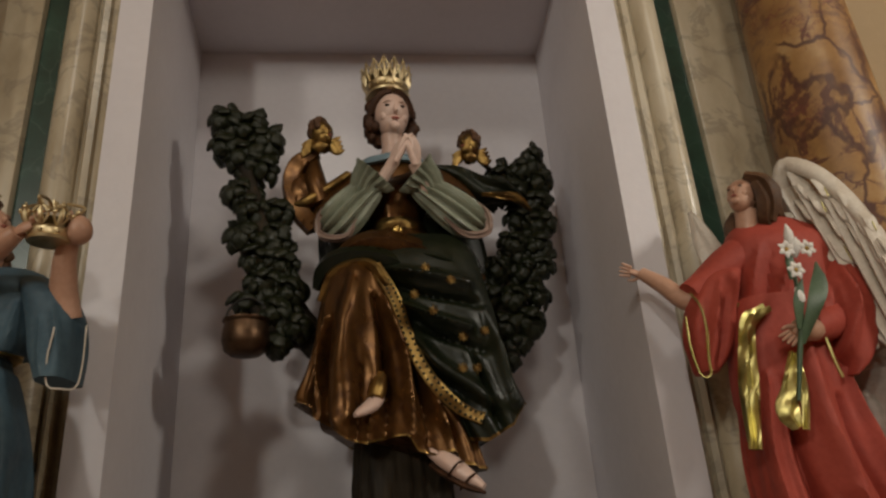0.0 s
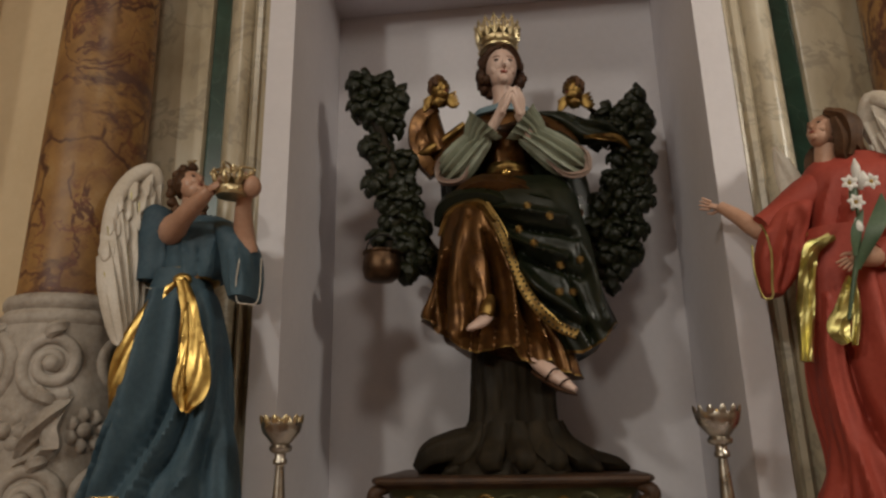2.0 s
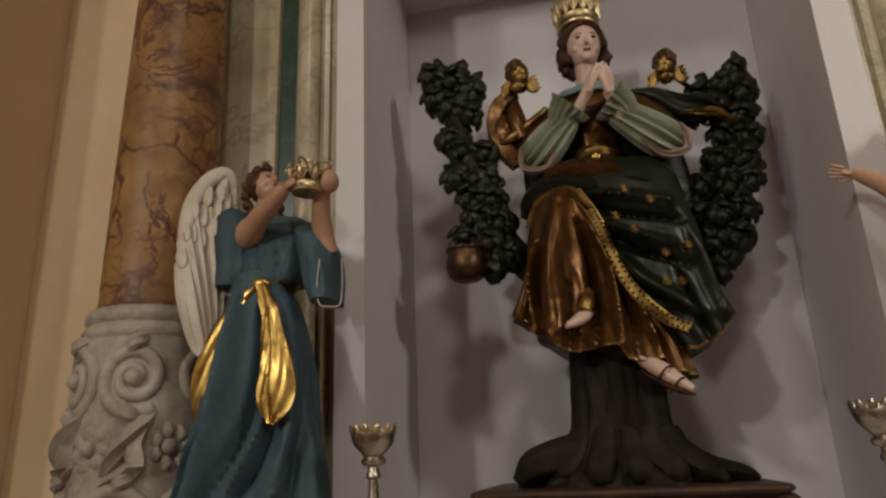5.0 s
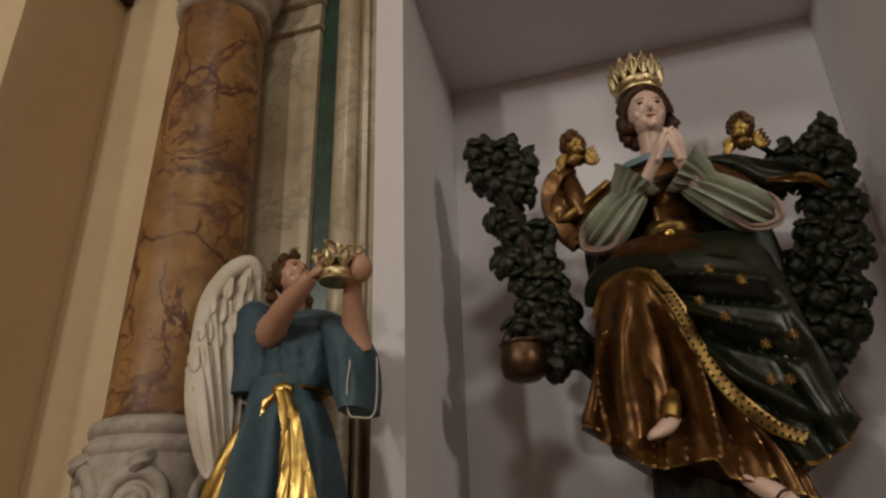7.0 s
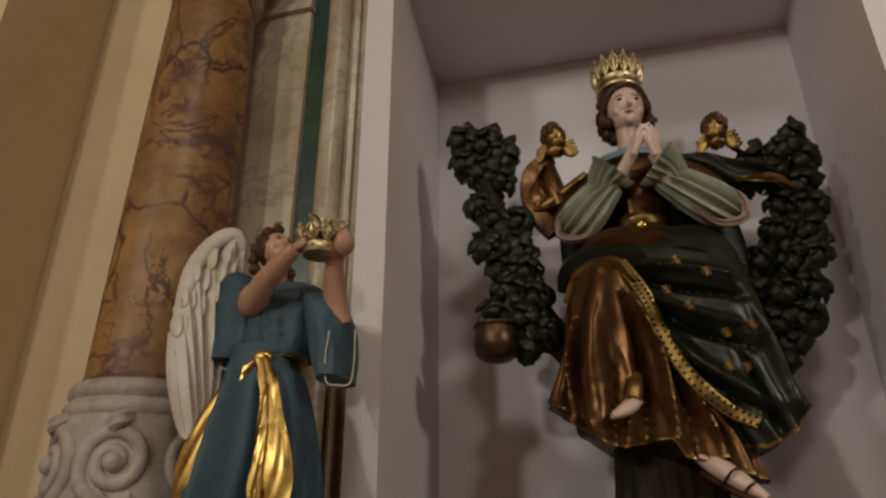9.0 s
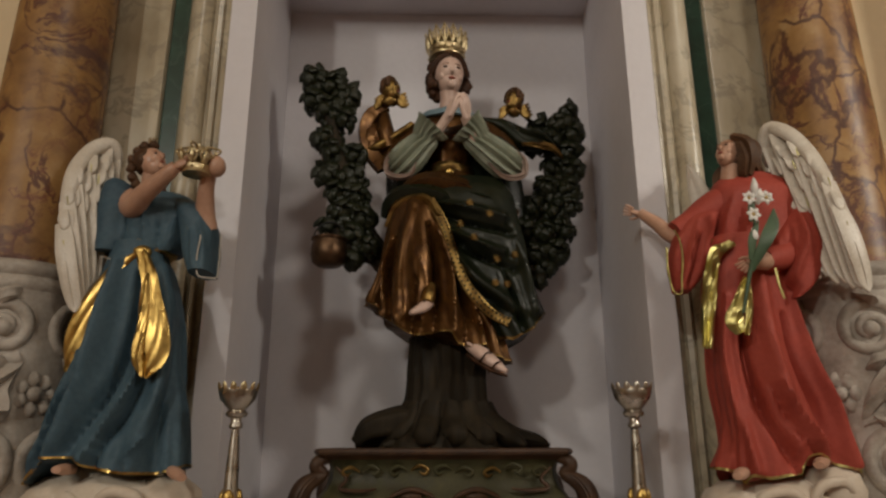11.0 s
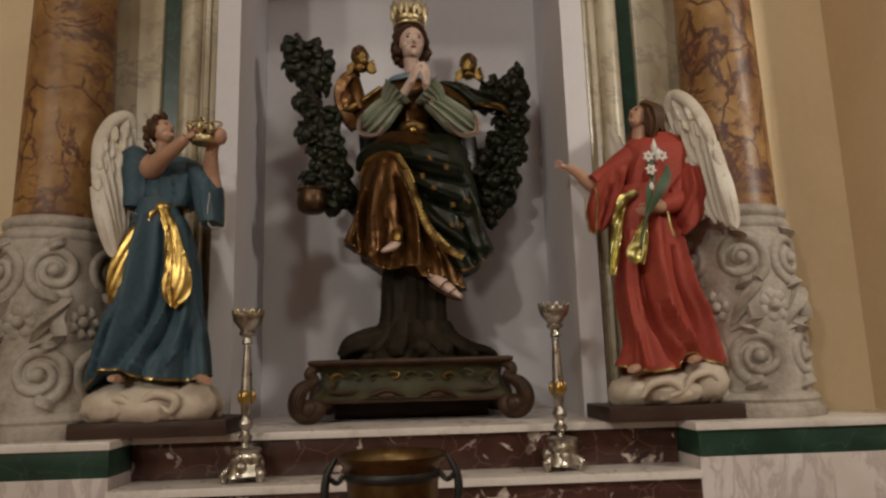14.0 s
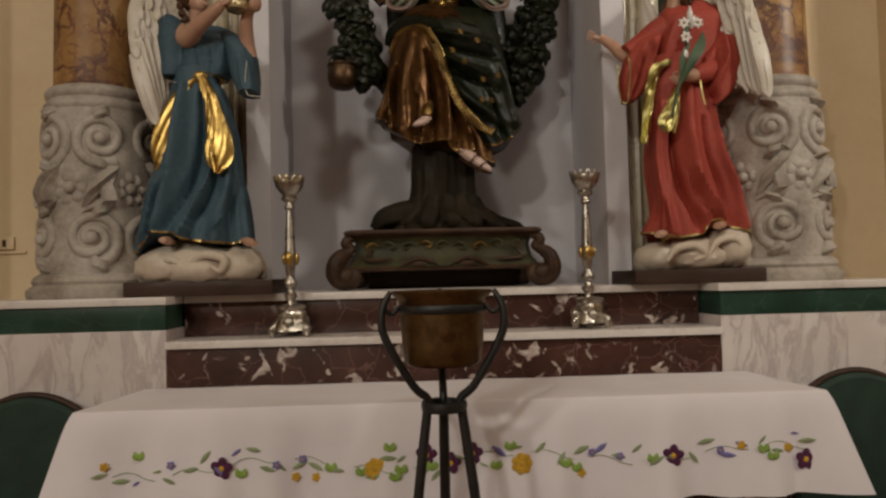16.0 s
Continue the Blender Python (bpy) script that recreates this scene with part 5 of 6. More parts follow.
# ---- on the altar: carved base, carved tree, crowns, bucket ----
def carved_base():
    y0, y1, z0 = 1.83, 2.42, 1.285
    base = thing("carved_plinth", (0.01, 2.1, z0), "green and brown carved wooden plinth with worn gilding on the ledge", "plinth")

    def ring(hw, z, bow):
        d = hw - 0.375
        x0, x1, f, b = 0.01 - hw, 0.01 + hw, y0 + 0.03 - d, y1 + d
        return [(x0, f + 0.05, z), (x0 + 0.02, f + 0.012, z), (x0 + 0.07, f + 0.006, z), (x0 + 0.13, f + bow * 0.4, z), (-0.12, f - bow, z), (0.14, f - bow, z), (x1 - 0.13, f + bow * 0.4, z), (x1 - 0.07, f + 0.006, z), (x1 - 0.02, f + 0.012, z), (x1, f + 0.05, z), (x1, b, z), (x0, b, z)]

    part("top_board", Sculpt().rings([ring(hw, z, 0.01) for hw, z in ((0.405, 1.5315), (0.412, 1.528), (0.415, 1.52), (0.41, 1.512), (0.396, 1.508), (0.39, 1.502), (0.384, 1.497))], RED_BROWN), base, "worn moulded top board with pale edge", 40)
    part("body", Sculpt().rings([ring(hw, z, 0.012) for hw, z in ((0.382, 1.497), (0.372, 1.485), (0.367, 1.465), (0.370, 1.44), (0.378, 1.41), (0.394, 1.39), (0.400, 1.378), (0.39, 1.372))], GREEN_BASE), base, "green painted panel with worn gilding", 40)
    part("apron", Sculpt().rings([ring(hw, z, 0.0) for hw, z in ((0.40, 1.378), (0.405, 1.372), (0.402, 1.364), (0.385, 1.360))], RED_BROWN), base, "red-brown lower moulding", 40)
    # dark board set back in place of the shaded hollow between the feet
    part("shade_board", Sculpt().box((-0.32, y0 + 0.26, z0), (0.34, y1 - 0.08, 1.362), BOARD, 0.003), base, "dark board standing in for the shade under the plinth", 30)
    for sx in (-1, 1):
        for fy, s2 in ((y0 + 0.05, 1), (y1 - 0.02, -1)):
            x = 0.01 + sx * 0.385
            foot = Sculpt().tube([(x - sx * 0.02, fy, 1.50), (x + sx * 0.012, fy - 0.02 * s2, 1.492), (x + sx * 0.018, fy - 0.02 * s2, 1.472), (x - sx * 0.004, fy - 0.015 * s2, 1.455), (x + sx * 0.022, fy - 0.025 * s2, 1.438), (x + sx * 0.05, fy - 0.03 * s2, 1.418), (x + sx * 0.066, fy - 0.03 * s2, 1.385), (x + sx * 0.064, fy - 0.03 * s2, 1.345), (x + sx * 0.038, fy - 0.03 * s2, 1.318), (x - sx * 0.004, fy - 0.03 * s2, 1.322), (x - sx * 0.016, fy - 0.03 * s2, 1.352), (x + sx * 0.014, fy - 0.036 * s2, 1.368)],
                                 [0.014, 0.02, 0.022, 0.018, 0.024, 0.030, 0.034, 0.036, 0.033, 0.032, 0.028, 0.018], RED_BROWN, 14, 4)
            foot.ball((x + sx * 0.018, fy - 0.036 * s2, 1.345), (0.04, 0.042, 0.038), RED_BROWN, seg=14, n=8, lump=0.15, freq=30)
            for q, w in ((0.0, 0.0), (0.012, 0.014)):
                foot.tube([(x + sx * (0.02 - q), fy - 0.05 * s2, 1.452), (x + sx * (0.055 - q), fy - 0.062 * s2, 1.415), (x + sx * (0.072 - w), fy - 0.066 * s2, 1.37), (x + sx * (0.058 - w), fy - 0.066 * s2, 1.33)], [0.003, 0.006, 0.006, 0.003], RED_BROWN, 6, 4)
            part("foot", foot, base, "red-brown carved scroll foot")
    f = y0 + 0.022
    rng = random.Random(3)
    for k, x in enumerate((-0.29, -0.215, -0.14, -0.06, 0.0, 0.08, 0.155, 0.235, 0.31)):
        sg = 1 if k % 2 else -1
        z = 1.470 + rng.uniform(-0.006, 0.006)
        part("carved_scroll", Sculpt().tube([(x - 0.034 * sg, f, z - 0.006), (x - 0.008 * sg, f - 0.008, z + 0.008), (x + 0.018 * sg, f - 0.007, z - 0.004), (x + 0.008 * sg, f - 0.007, z - 0.018), (x - 0.008 * sg, f - 0.005, z - 0.010)], [0.003, 0.006, 0.006, 0.005, 0.002], OLD_GILT if k % 3 == 0 else GREEN_BASE, 7, 5), base, "worn carved scroll")
    for x in (-0.09, 0.11):
        part("carved_shell", Sculpt().tube([(x - 0.075, f - 0.03, 1.380), (x - 0.05, f - 0.034, 1.396), (x, f - 0.036, 1.410), (x + 0.05, f - 0.034, 1.396), (x + 0.075, f - 0.03, 1.380)], [0.003, 0.007, 0.008, 0.007, 0.003], RED_BROWN, 8, 5).ball((x, f - 0.03, 1.388), (0.035, 0.01, 0.012), RED_BROWN, seg=12, n=8), base, "carved shell")
    for sx in (-1, 1):
        part("carved_scroll", Sculpt().tube([(0.01 + sx * 0.34, f + 0.0, 1.475), (0.01 + sx * 0.305, f - 0.008, 1.44), (0.01 + sx * 0.325, f - 0.012, 1.41), (0.01 + sx * 0.25, f - 0.022, 1.405), (0.01 + sx * 0.21, f - 0.024, 1.412)], [0.003, 0.006, 0.007, 0.006, 0.003], RED_BROWN, 7, 5), base, "worn carved scroll")


carved_base()


def leaf_mesh(seed):
    """A thick rounded lobed carved leaf, domed towards +y, tip along +z."""
    s = Sculpt()
    n = 14
    rows = []
    for r, y in ((0.02, 0.20), (0.5, 0.16), (0.85, 0.05), (1.0, -0.07), (0.9, -0.14), (0.4, -0.06), (0.02, -0.02)):
        row = []
        for j in range(n):
            t = 2 * math.pi * j / n
            lobe = 1 + 0.13 * math.cos(5 * t + 0.4 * seed) * (r > 0.3) + 0.10 * math.cos(t)
            crease = -0.06 * math.exp(-(math.sin(t) * r / 0.22) ** 2) * (r > 0.3)
            row.append((0.46 * r * lobe * math.sin(t), y + crease + 0.05 * math.cos(3 * t + seed) * r, 0.5 * r * lobe * math.cos(t) + 0.45))
        rows.append(row)
    return s.rings(rows, LEAF).mesh("leaf", 80)


LEAVES = [leaf_mesh(k) for k in range(4)]


def carved_tree():
    tree = thing("carved_tree", (0.03, 2.12, 1.532), "carved dark tree with leafy boughs behind the seated statue", "tree")
    trunk = Sculpt()
    levels = [(*(0.028, 2.120, 1.530), 0.23, 0.20), (*(0.028, 2.120, 1.563), 0.215, 0.185), (*(0.028, 2.120, 1.592), 0.178, 0.158), (*(0.027, 2.120, 1.649), 0.152, 0.138), (*(0.027, 2.130, 1.710), 0.145, 0.13), (*(0.029, 2.130, 1.796), 0.14, 0.125), (*(0.030, 2.130, 1.920), 0.133, 0.12), (*(0.034, 2.150, 2.102), 0.12, 0.11), (*(0.043, 2.180, 2.320), 0.10, 0.08), (*(0.042, 2.200, 2.545), 0.08, 0.06)]
    path = spline(levels, 6)
    rows = []
    for i, (x, y, z, rx, ry) in enumerate(path):
        flare = max(0, 1 - i / 14)
        row = []
        for j in range(96):
            t = 2 * math.pi * j / 96
            bark = 0.028 * math.sin(19 * t + 3 * noise.noise(Vector((t, z * 6, 1)))) + 0.02 * math.sin(33 * t + 4 * noise.noise(Vector((t * 2, z * 9, 5)))) + 0.09 * noise.noise(Vector((math.cos(t) * 2.5, math.sin(t) * 2.5, z * 3)))
            root = flare * (0.12 * math.sin(5 * t + 0.8) + 0.07 * math.sin(9 * t) + 0.06 * math.sin(14 * t + 1))
            g = 1 + bark + root
            row.append((x + rx * g * math.cos(t), y + ry * g * math.sin(t), max(z, 1.5315)))
        rows.append(row)
    trunk.rings(rows, BARK)
    for a, ln, w in ((-2.95, 0.33, 0.045), (-2.55, 0.27, 0.05), (-2.0, 0.22, 0.045), (-1.5, 0.21, 0.04), (-1.05, 0.24, 0.045), (-0.5, 0.30, 0.048), (-0.12, 0.36, 0.042), (0.6, 0.26, 0.05), (2.4, 0.26, 0.05)):
        u, z0 = Vector((math.cos(a), math.sin(a) * 0.85, 0)), 1.5315
        c0 = Vector((0.03, 2.12, 0))
        trunk.tube([c0 + u * 0.13 + Vector((0, 0, z0 + 0.15)), c0 + u * 0.16 + Vector((0, 0, z0 + 0.085)), c0 + u * 0.22 + Vector((0.01, 0, z0 + 0.04)), c0 + u * (ln * 0.85) + Vector((0.012, 0, z0 + 0.022)), c0 + u * ln + Vector((0, 0, z0 + 0.006))], [w * 0.8, w, w * 0.95, w * 0.62, w * 0.2], BARK, 14, 6, 0.85, (0, 0, 1), 0.10, 5)
    trunk.tube([(-0.102, 2.080, 1.625), (-0.165, 2.040, 1.612), (-0.242, 2.020, 1.592), (-0.289, 2.020, 1.547)], [0.06, 0.058, 0.046, 0.022], BARK, 18, 6, 0.9, (0, 0, 1), 0.12, 5)
    part("trunk", trunk, tree, "dark carved trunk with grooved bark and spread roots", 70)
    boughs = (([(-0.032, 2.200, 2.085), (-0.186, 2.180, 2.211), (-0.287, 2.140, 2.331), (-0.364, 2.100, 2.530), (-0.418, 2.080, 2.710), (-0.462, 2.070, 2.896)], [0.06, 0.055, 0.045, 0.035, 0.028, 0.016]),
              ([(-0.212, 2.170, 2.235), (-0.296, 2.120, 2.248), (-0.366, 2.080, 2.275), (-0.397, 2.060, 2.329)], [0.03, 0.028, 0.024, 0.012]),
              ([(0.123, 2.220, 2.090), (0.310, 2.240, 2.229), (0.433, 2.240, 2.396), (0.477, 2.230, 2.592), (0.507, 2.220, 2.791), (0.555, 2.220, 2.925)], [0.06, 0.055, 0.045, 0.035, 0.026, 0.014]),
              ([(0.310, 2.240, 2.257), (0.374, 2.220, 2.212), (0.416, 2.200, 2.168)], [0.03, 0.026, 0.016]))
    for pts, rad in boughs:
        part("bough", Sculpt().tube(pts, rad, BARK, 14, 6, 1.0, (0, 0, 1), 0.06, 5), tree)
    part("twig", Sculpt().tube([(0.430, 2.220, 2.824), (0.382, 2.200, 2.861), (0.332, 2.170, 2.887)], [0.012, 0.009, 0.006], BARK, 8, 5), tree)
    clumps = (((-0.505, 2.090, 2.979), 0.078, 12), ((-0.429, 2.090, 2.964), 0.070, 11), ((-0.378, 2.090, 2.904), 0.078, 12), ((-0.511, 2.090, 2.888), 0.070, 11),
              ((-0.443, 2.090, 2.843), 0.090, 13), ((-0.383, 2.090, 2.807), 0.066, 10), ((-0.463, 2.090, 2.725), 0.070, 11), ((-0.412, 2.090, 2.661), 0.082, 12),
              ((-0.331, 2.090, 2.646), 0.070, 11), ((-0.436, 2.090, 2.564), 0.078, 12), ((-0.349, 2.090, 2.556), 0.086, 13), ((-0.400, 2.090, 2.488), 0.066, 10),
              ((-0.318, 2.090, 2.476), 0.070, 11), ((-0.374, 2.090, 2.407), 0.082, 12), ((-0.293, 2.090, 2.385), 0.066, 10), ((-0.334, 2.090, 2.316), 0.078, 12),
              ((-0.278, 2.090, 2.280), 0.058, 9), ((-0.326, 2.090, 2.223), 0.047, 7), ((-0.433, 2.090, 2.357), 0.043, 6), ((0.552, 2.210, 2.913), 0.051, 8),
              ((0.518, 2.210, 2.859), 0.066, 10), ((0.563, 2.210, 2.810), 0.066, 10), ((0.422, 2.210, 2.827), 0.066, 10), ((0.467, 2.210, 2.769), 0.070, 11),
              ((0.552, 2.210, 2.729), 0.058, 9), ((0.393, 2.210, 2.746), 0.051, 8), ((0.553, 2.210, 2.643), 0.066, 10), ((0.473, 2.210, 2.665), 0.066, 10),
              ((0.523, 2.210, 2.559), 0.078, 12), ((0.442, 2.210, 2.567), 0.070, 11), ((0.545, 2.210, 2.489), 0.051, 8), ((0.471, 2.210, 2.463), 0.078, 12),
              ((0.382, 2.210, 2.482), 0.066, 10), ((0.507, 2.210, 2.382), 0.066, 10), ((0.421, 2.210, 2.372), 0.074, 11), ((0.352, 2.210, 2.384), 0.058, 9),
              ((0.473, 2.210, 2.294), 0.070, 11), ((0.392, 2.210, 2.283), 0.066, 10), ((0.416, 2.210, 2.221), 0.051, 8), ((0.401, 2.210, 2.172), 0.031, 5))
    rng = random.Random(7)
    for c, size_r, n in clumps:
        r = (size_r * 0.70, size_r * 0.6, size_r * 0.72)
        part("leaf_core", Sculpt().ball(c, tuple(q * 0.82 for q in r), LEAF, seg=14, n=10, lump=0.35, freq=18), tree)
        for k in range(n):
            a = math.pi * (3 - math.sqrt(5)) * k + rng.uniform(-0.4, 0.4)
            h = 1 - 2 * (k + 0.5) / n
            w = math.sqrt(1 - h * h)
            d = Vector((w * math.cos(a), -abs(w * math.sin(a)) if rng.random() < 0.8 else w * math.sin(a), h))
            size = rng.uniform(0.040, 0.060)
            p = Vector(c) + Vector((d.x * r[0], d.y * r[1], d.z * r[2])) * 0.9
            drop = Vector((0.35 * d.x + rng.uniform(-0.3, 0.3), 0, -1 if d.z < 0.75 else 0.4))
            fall = (drop - d * drop.dot(d) + d * 0.35).normalized()
            face = (d + Vector((0, -0.25, 0.1))).normalized()
            side = face.cross(fall).normalized() if face.cross(fall).length > 0.1 else Vector((1, 0, 0))
            m = Matrix((side, fall.cross(side), fall)).transposed()
            leaf = part("leaf", LEAVES[k % 4], tree)
            leaf.matrix_basis = Matrix.Translation(p - fall * size * 0.45) @ m.to_4x4() @ Matrix.Rotation(rng.uniform(-0.4, 0.4), 4, "Z") @ Matrix.Scale(size * 1.15, 4)


carved_tree()


def hanging_bucket():
    c = Vector((-0.413, 2.040, 2.232))
    ob = thing("hanging_bucket", c, "small dark copper bucket hanging from a bough", "bucket")
    part("body", Sculpt().lathe(c, [(0.01, -0.056), (0.042, -0.055), (0.060, -0.042), (0.068, -0.012), (0.066, 0.018), (0.062, 0.038), (0.068, 0.044), (0.068, 0.05), (0.060, 0.05), (0.056, 0.036), (0.054, 0.03), (0.01, 0.028)], BRONZE, 32), ob, "rounded dark copper body")
    part("handle", Sculpt().tube([c + Vector((math.cos(a) * 0.062, 0.008, 0.045 + math.sin(a) * 0.075)) for a in (0.0, 0.4, 0.9, 1.4, 1.9, 2.4, 2.8, 3.14)], 0.0035, IRON, 6, 4), ob, "thin iron bail")


hanging_bucket()


def open_crown(c, r0, r1, h, n, label, arches=False):
    c = Vector(c)
    ob = thing("crown", c, label, "crown", "crowns")
    part("band", Sculpt().lathe(c, [(r0, 0), (r0 + 0.004, 0.0), (r0 + 0.006, 0.006), (r0 + 0.003, 0.010), (r0 + 0.004, h * 0.30), (r0 + 0.008, h * 0.33), (r0 + 0.004, h * 0.36), (r0, h * 0.35)], BRASS, 40), ob, "chased brass band")
    for k in range(n):
        a = 2 * math.pi * k / n
        u = Vector((math.cos(a), math.sin(a), 0))
        t = Vector((-math.sin(a), math.cos(a), 0))
        lo, hi = c + u * (r0 + 0.003) + Vector((0, 0, h * 0.33)), c + u * r1 + Vector((0, 0, h * 0.82))
        fl = Sculpt().tube([lo, lo.lerp(hi, 0.5) + u * 0.004, hi], [0.005, 0.006, 0.003], BRASS, 6, 3)
        wd = math.pi * r0 / n * 0.92
        for sg in (-1, 1):
            fl.tube([lo, lo.lerp(hi, 0.35) + t * wd * sg * 0.8, lo.lerp(hi, 0.75) + t * wd * sg, hi + t * wd * 0.25 * sg + Vector((0, 0, h * 0.02))], 0.0032, BRASS, 6, 4)
            fl.ball(lo.lerp(hi, 0.72) + t * wd * sg, 0.0055, BRASS, seg=8, n=6)
        fl.ball(hi + Vector((0, 0, h * 0.06)), 0.0065, BRASS, seg=8, n=6)
        fl.tube([hi, hi + Vector((0, 0, h * 0.2))], [0.003, 0.001], BRASS, 5, 2)
        fl.ball(c + u * (r0 + 0.006) + Vector((0, 0, h * 0.18)), 0.005, BRASS, seg=8, n=6)
        part("fleuron", fl, ob)
        if arches and k % 2 == 0:
            topm = c + Vector((0, 0, h * 1.02))
            part("arch", Sculpt().tube([hi, hi + u * 0.012 + Vector((0, 0, h * 0.2)), hi.lerp(topm, 0.5) + Vector((0, 0, h * 0.24)), topm], 0.0035, BRASS, 6, 4), ob)
    part("lattice", Sculpt().lathe(c, [(r0 * 0.45 + r1 * 0.55 - 0.002, h * 0.56), (r0 * 0.45 + r1 * 0.55 + 0.003, h * 0.575), (r0 * 0.42 + r1 * 0.58 - 0.001, h * 0.595)], BRASS, 40), ob)
    if arches:
        part("orb", Sculpt().ball(c + Vector((0, 0, h * 1.06)), 0.009, BRASS, seg=10, n=8).tube([c + Vector((0, 0, h * 1.06)), c + Vector((0, 0, h * 1.3))], 0.003, BRASS, 5, 2).tube([c + Vector((-0.01, 0, h * 1.2)), c + Vector((0.01, 0, h * 1.2))], 0.003, BRASS, 5, 2), ob, "small orb and cross")
    return ob


crown_top = open_crown((0.030, 2.115, 3.086), 0.070, 0.088, 0.138, 15, "pierced brass crown on the seated statue's head")
crown_top.rotation_euler = (radians(-8), 0, 0)
crown_held = open_crown((-0.717, 1.450, 2.295), 0.036, 0.052, 0.075, 8, "gilded arched crown held up by the blue-robed angel", True)

# lily in the red angel's grasp
lily = thing("lily_stem", (0.862, 1.420, 2.038), "white lily with green leaves held against the red robe", "flower")
stem_pts = [(0.823, 1.425, 1.887), (0.847, 1.420, 1.977), (0.872, 1.415, 2.068), (0.892, 1.430, 2.155), (0.910, 1.450, 2.246)]
part("stalk", Sculpt().tube(stem_pts, [0.004, 0.006, 0.006, 0.005, 0.003], STALK, 8, 5), lily)
for pts, w in ((((0.858, 1.415, 2.006), (0.899, 1.400, 2.085), (0.933, 1.410, 2.140), (0.953, 1.430, 2.194)), 0.035), (((0.856, 1.410, 2.036), (0.865, 1.400, 2.095), (0.893, 1.410, 2.149)), 0.025), (((0.878, 1.425, 2.153), (0.883, 1.420, 2.194), (0.893, 1.430, 2.229)), 0.02)):
    part("leaf", Sculpt().strip(list(pts), [w * 0.4] + [w] * (len(pts) - 2) + [0.004], (1, 0, 0.3), STALK, 0.005, 5), lily)
for p, tilt in (((0.874, 1.420, 2.219), -0.6), ((0.924, 1.420, 2.220), 0.6), ((0.873, 1.405, 2.164), -0.2)):
    bloom = Sculpt()
    p = Vector(p)
    for k in range(6):
        a = math.pi * k / 3 + tilt
        d = Vector((math.cos(a), -0.15, math.sin(a)))
        bloom.tube([p, p + d * 0.010 + Vector((0, -0.012, 0)), p + d * 0.021 + Vector((0, -0.010, 0))], [0.004, 0.0075, 0.002], PETAL, 8, 4, 0.4, (0, 1, 0))
    bloom.ball(p + Vector((0, -0.012, 0)), 0.005, GILT, seg=8, n=6)
    part("bloom", bloom, lily, "open white lily bloom")
for pts in (((0.905, 1.440, 2.232), (0.908, 1.435, 2.262), (0.912, 1.440, 2.294)), ((0.912, 1.440, 2.211), (0.921, 1.435, 2.237), (0.926, 1.440, 2.260)), ((0.875, 1.410, 2.128), (0.873, 1.405, 2.102), (0.871, 1.410, 2.083))):
    part("bud", Sculpt().tube(list(pts), [0.005, 0.011, 0.002], PETAL, 10, 4), lily, "closed white lily bud")


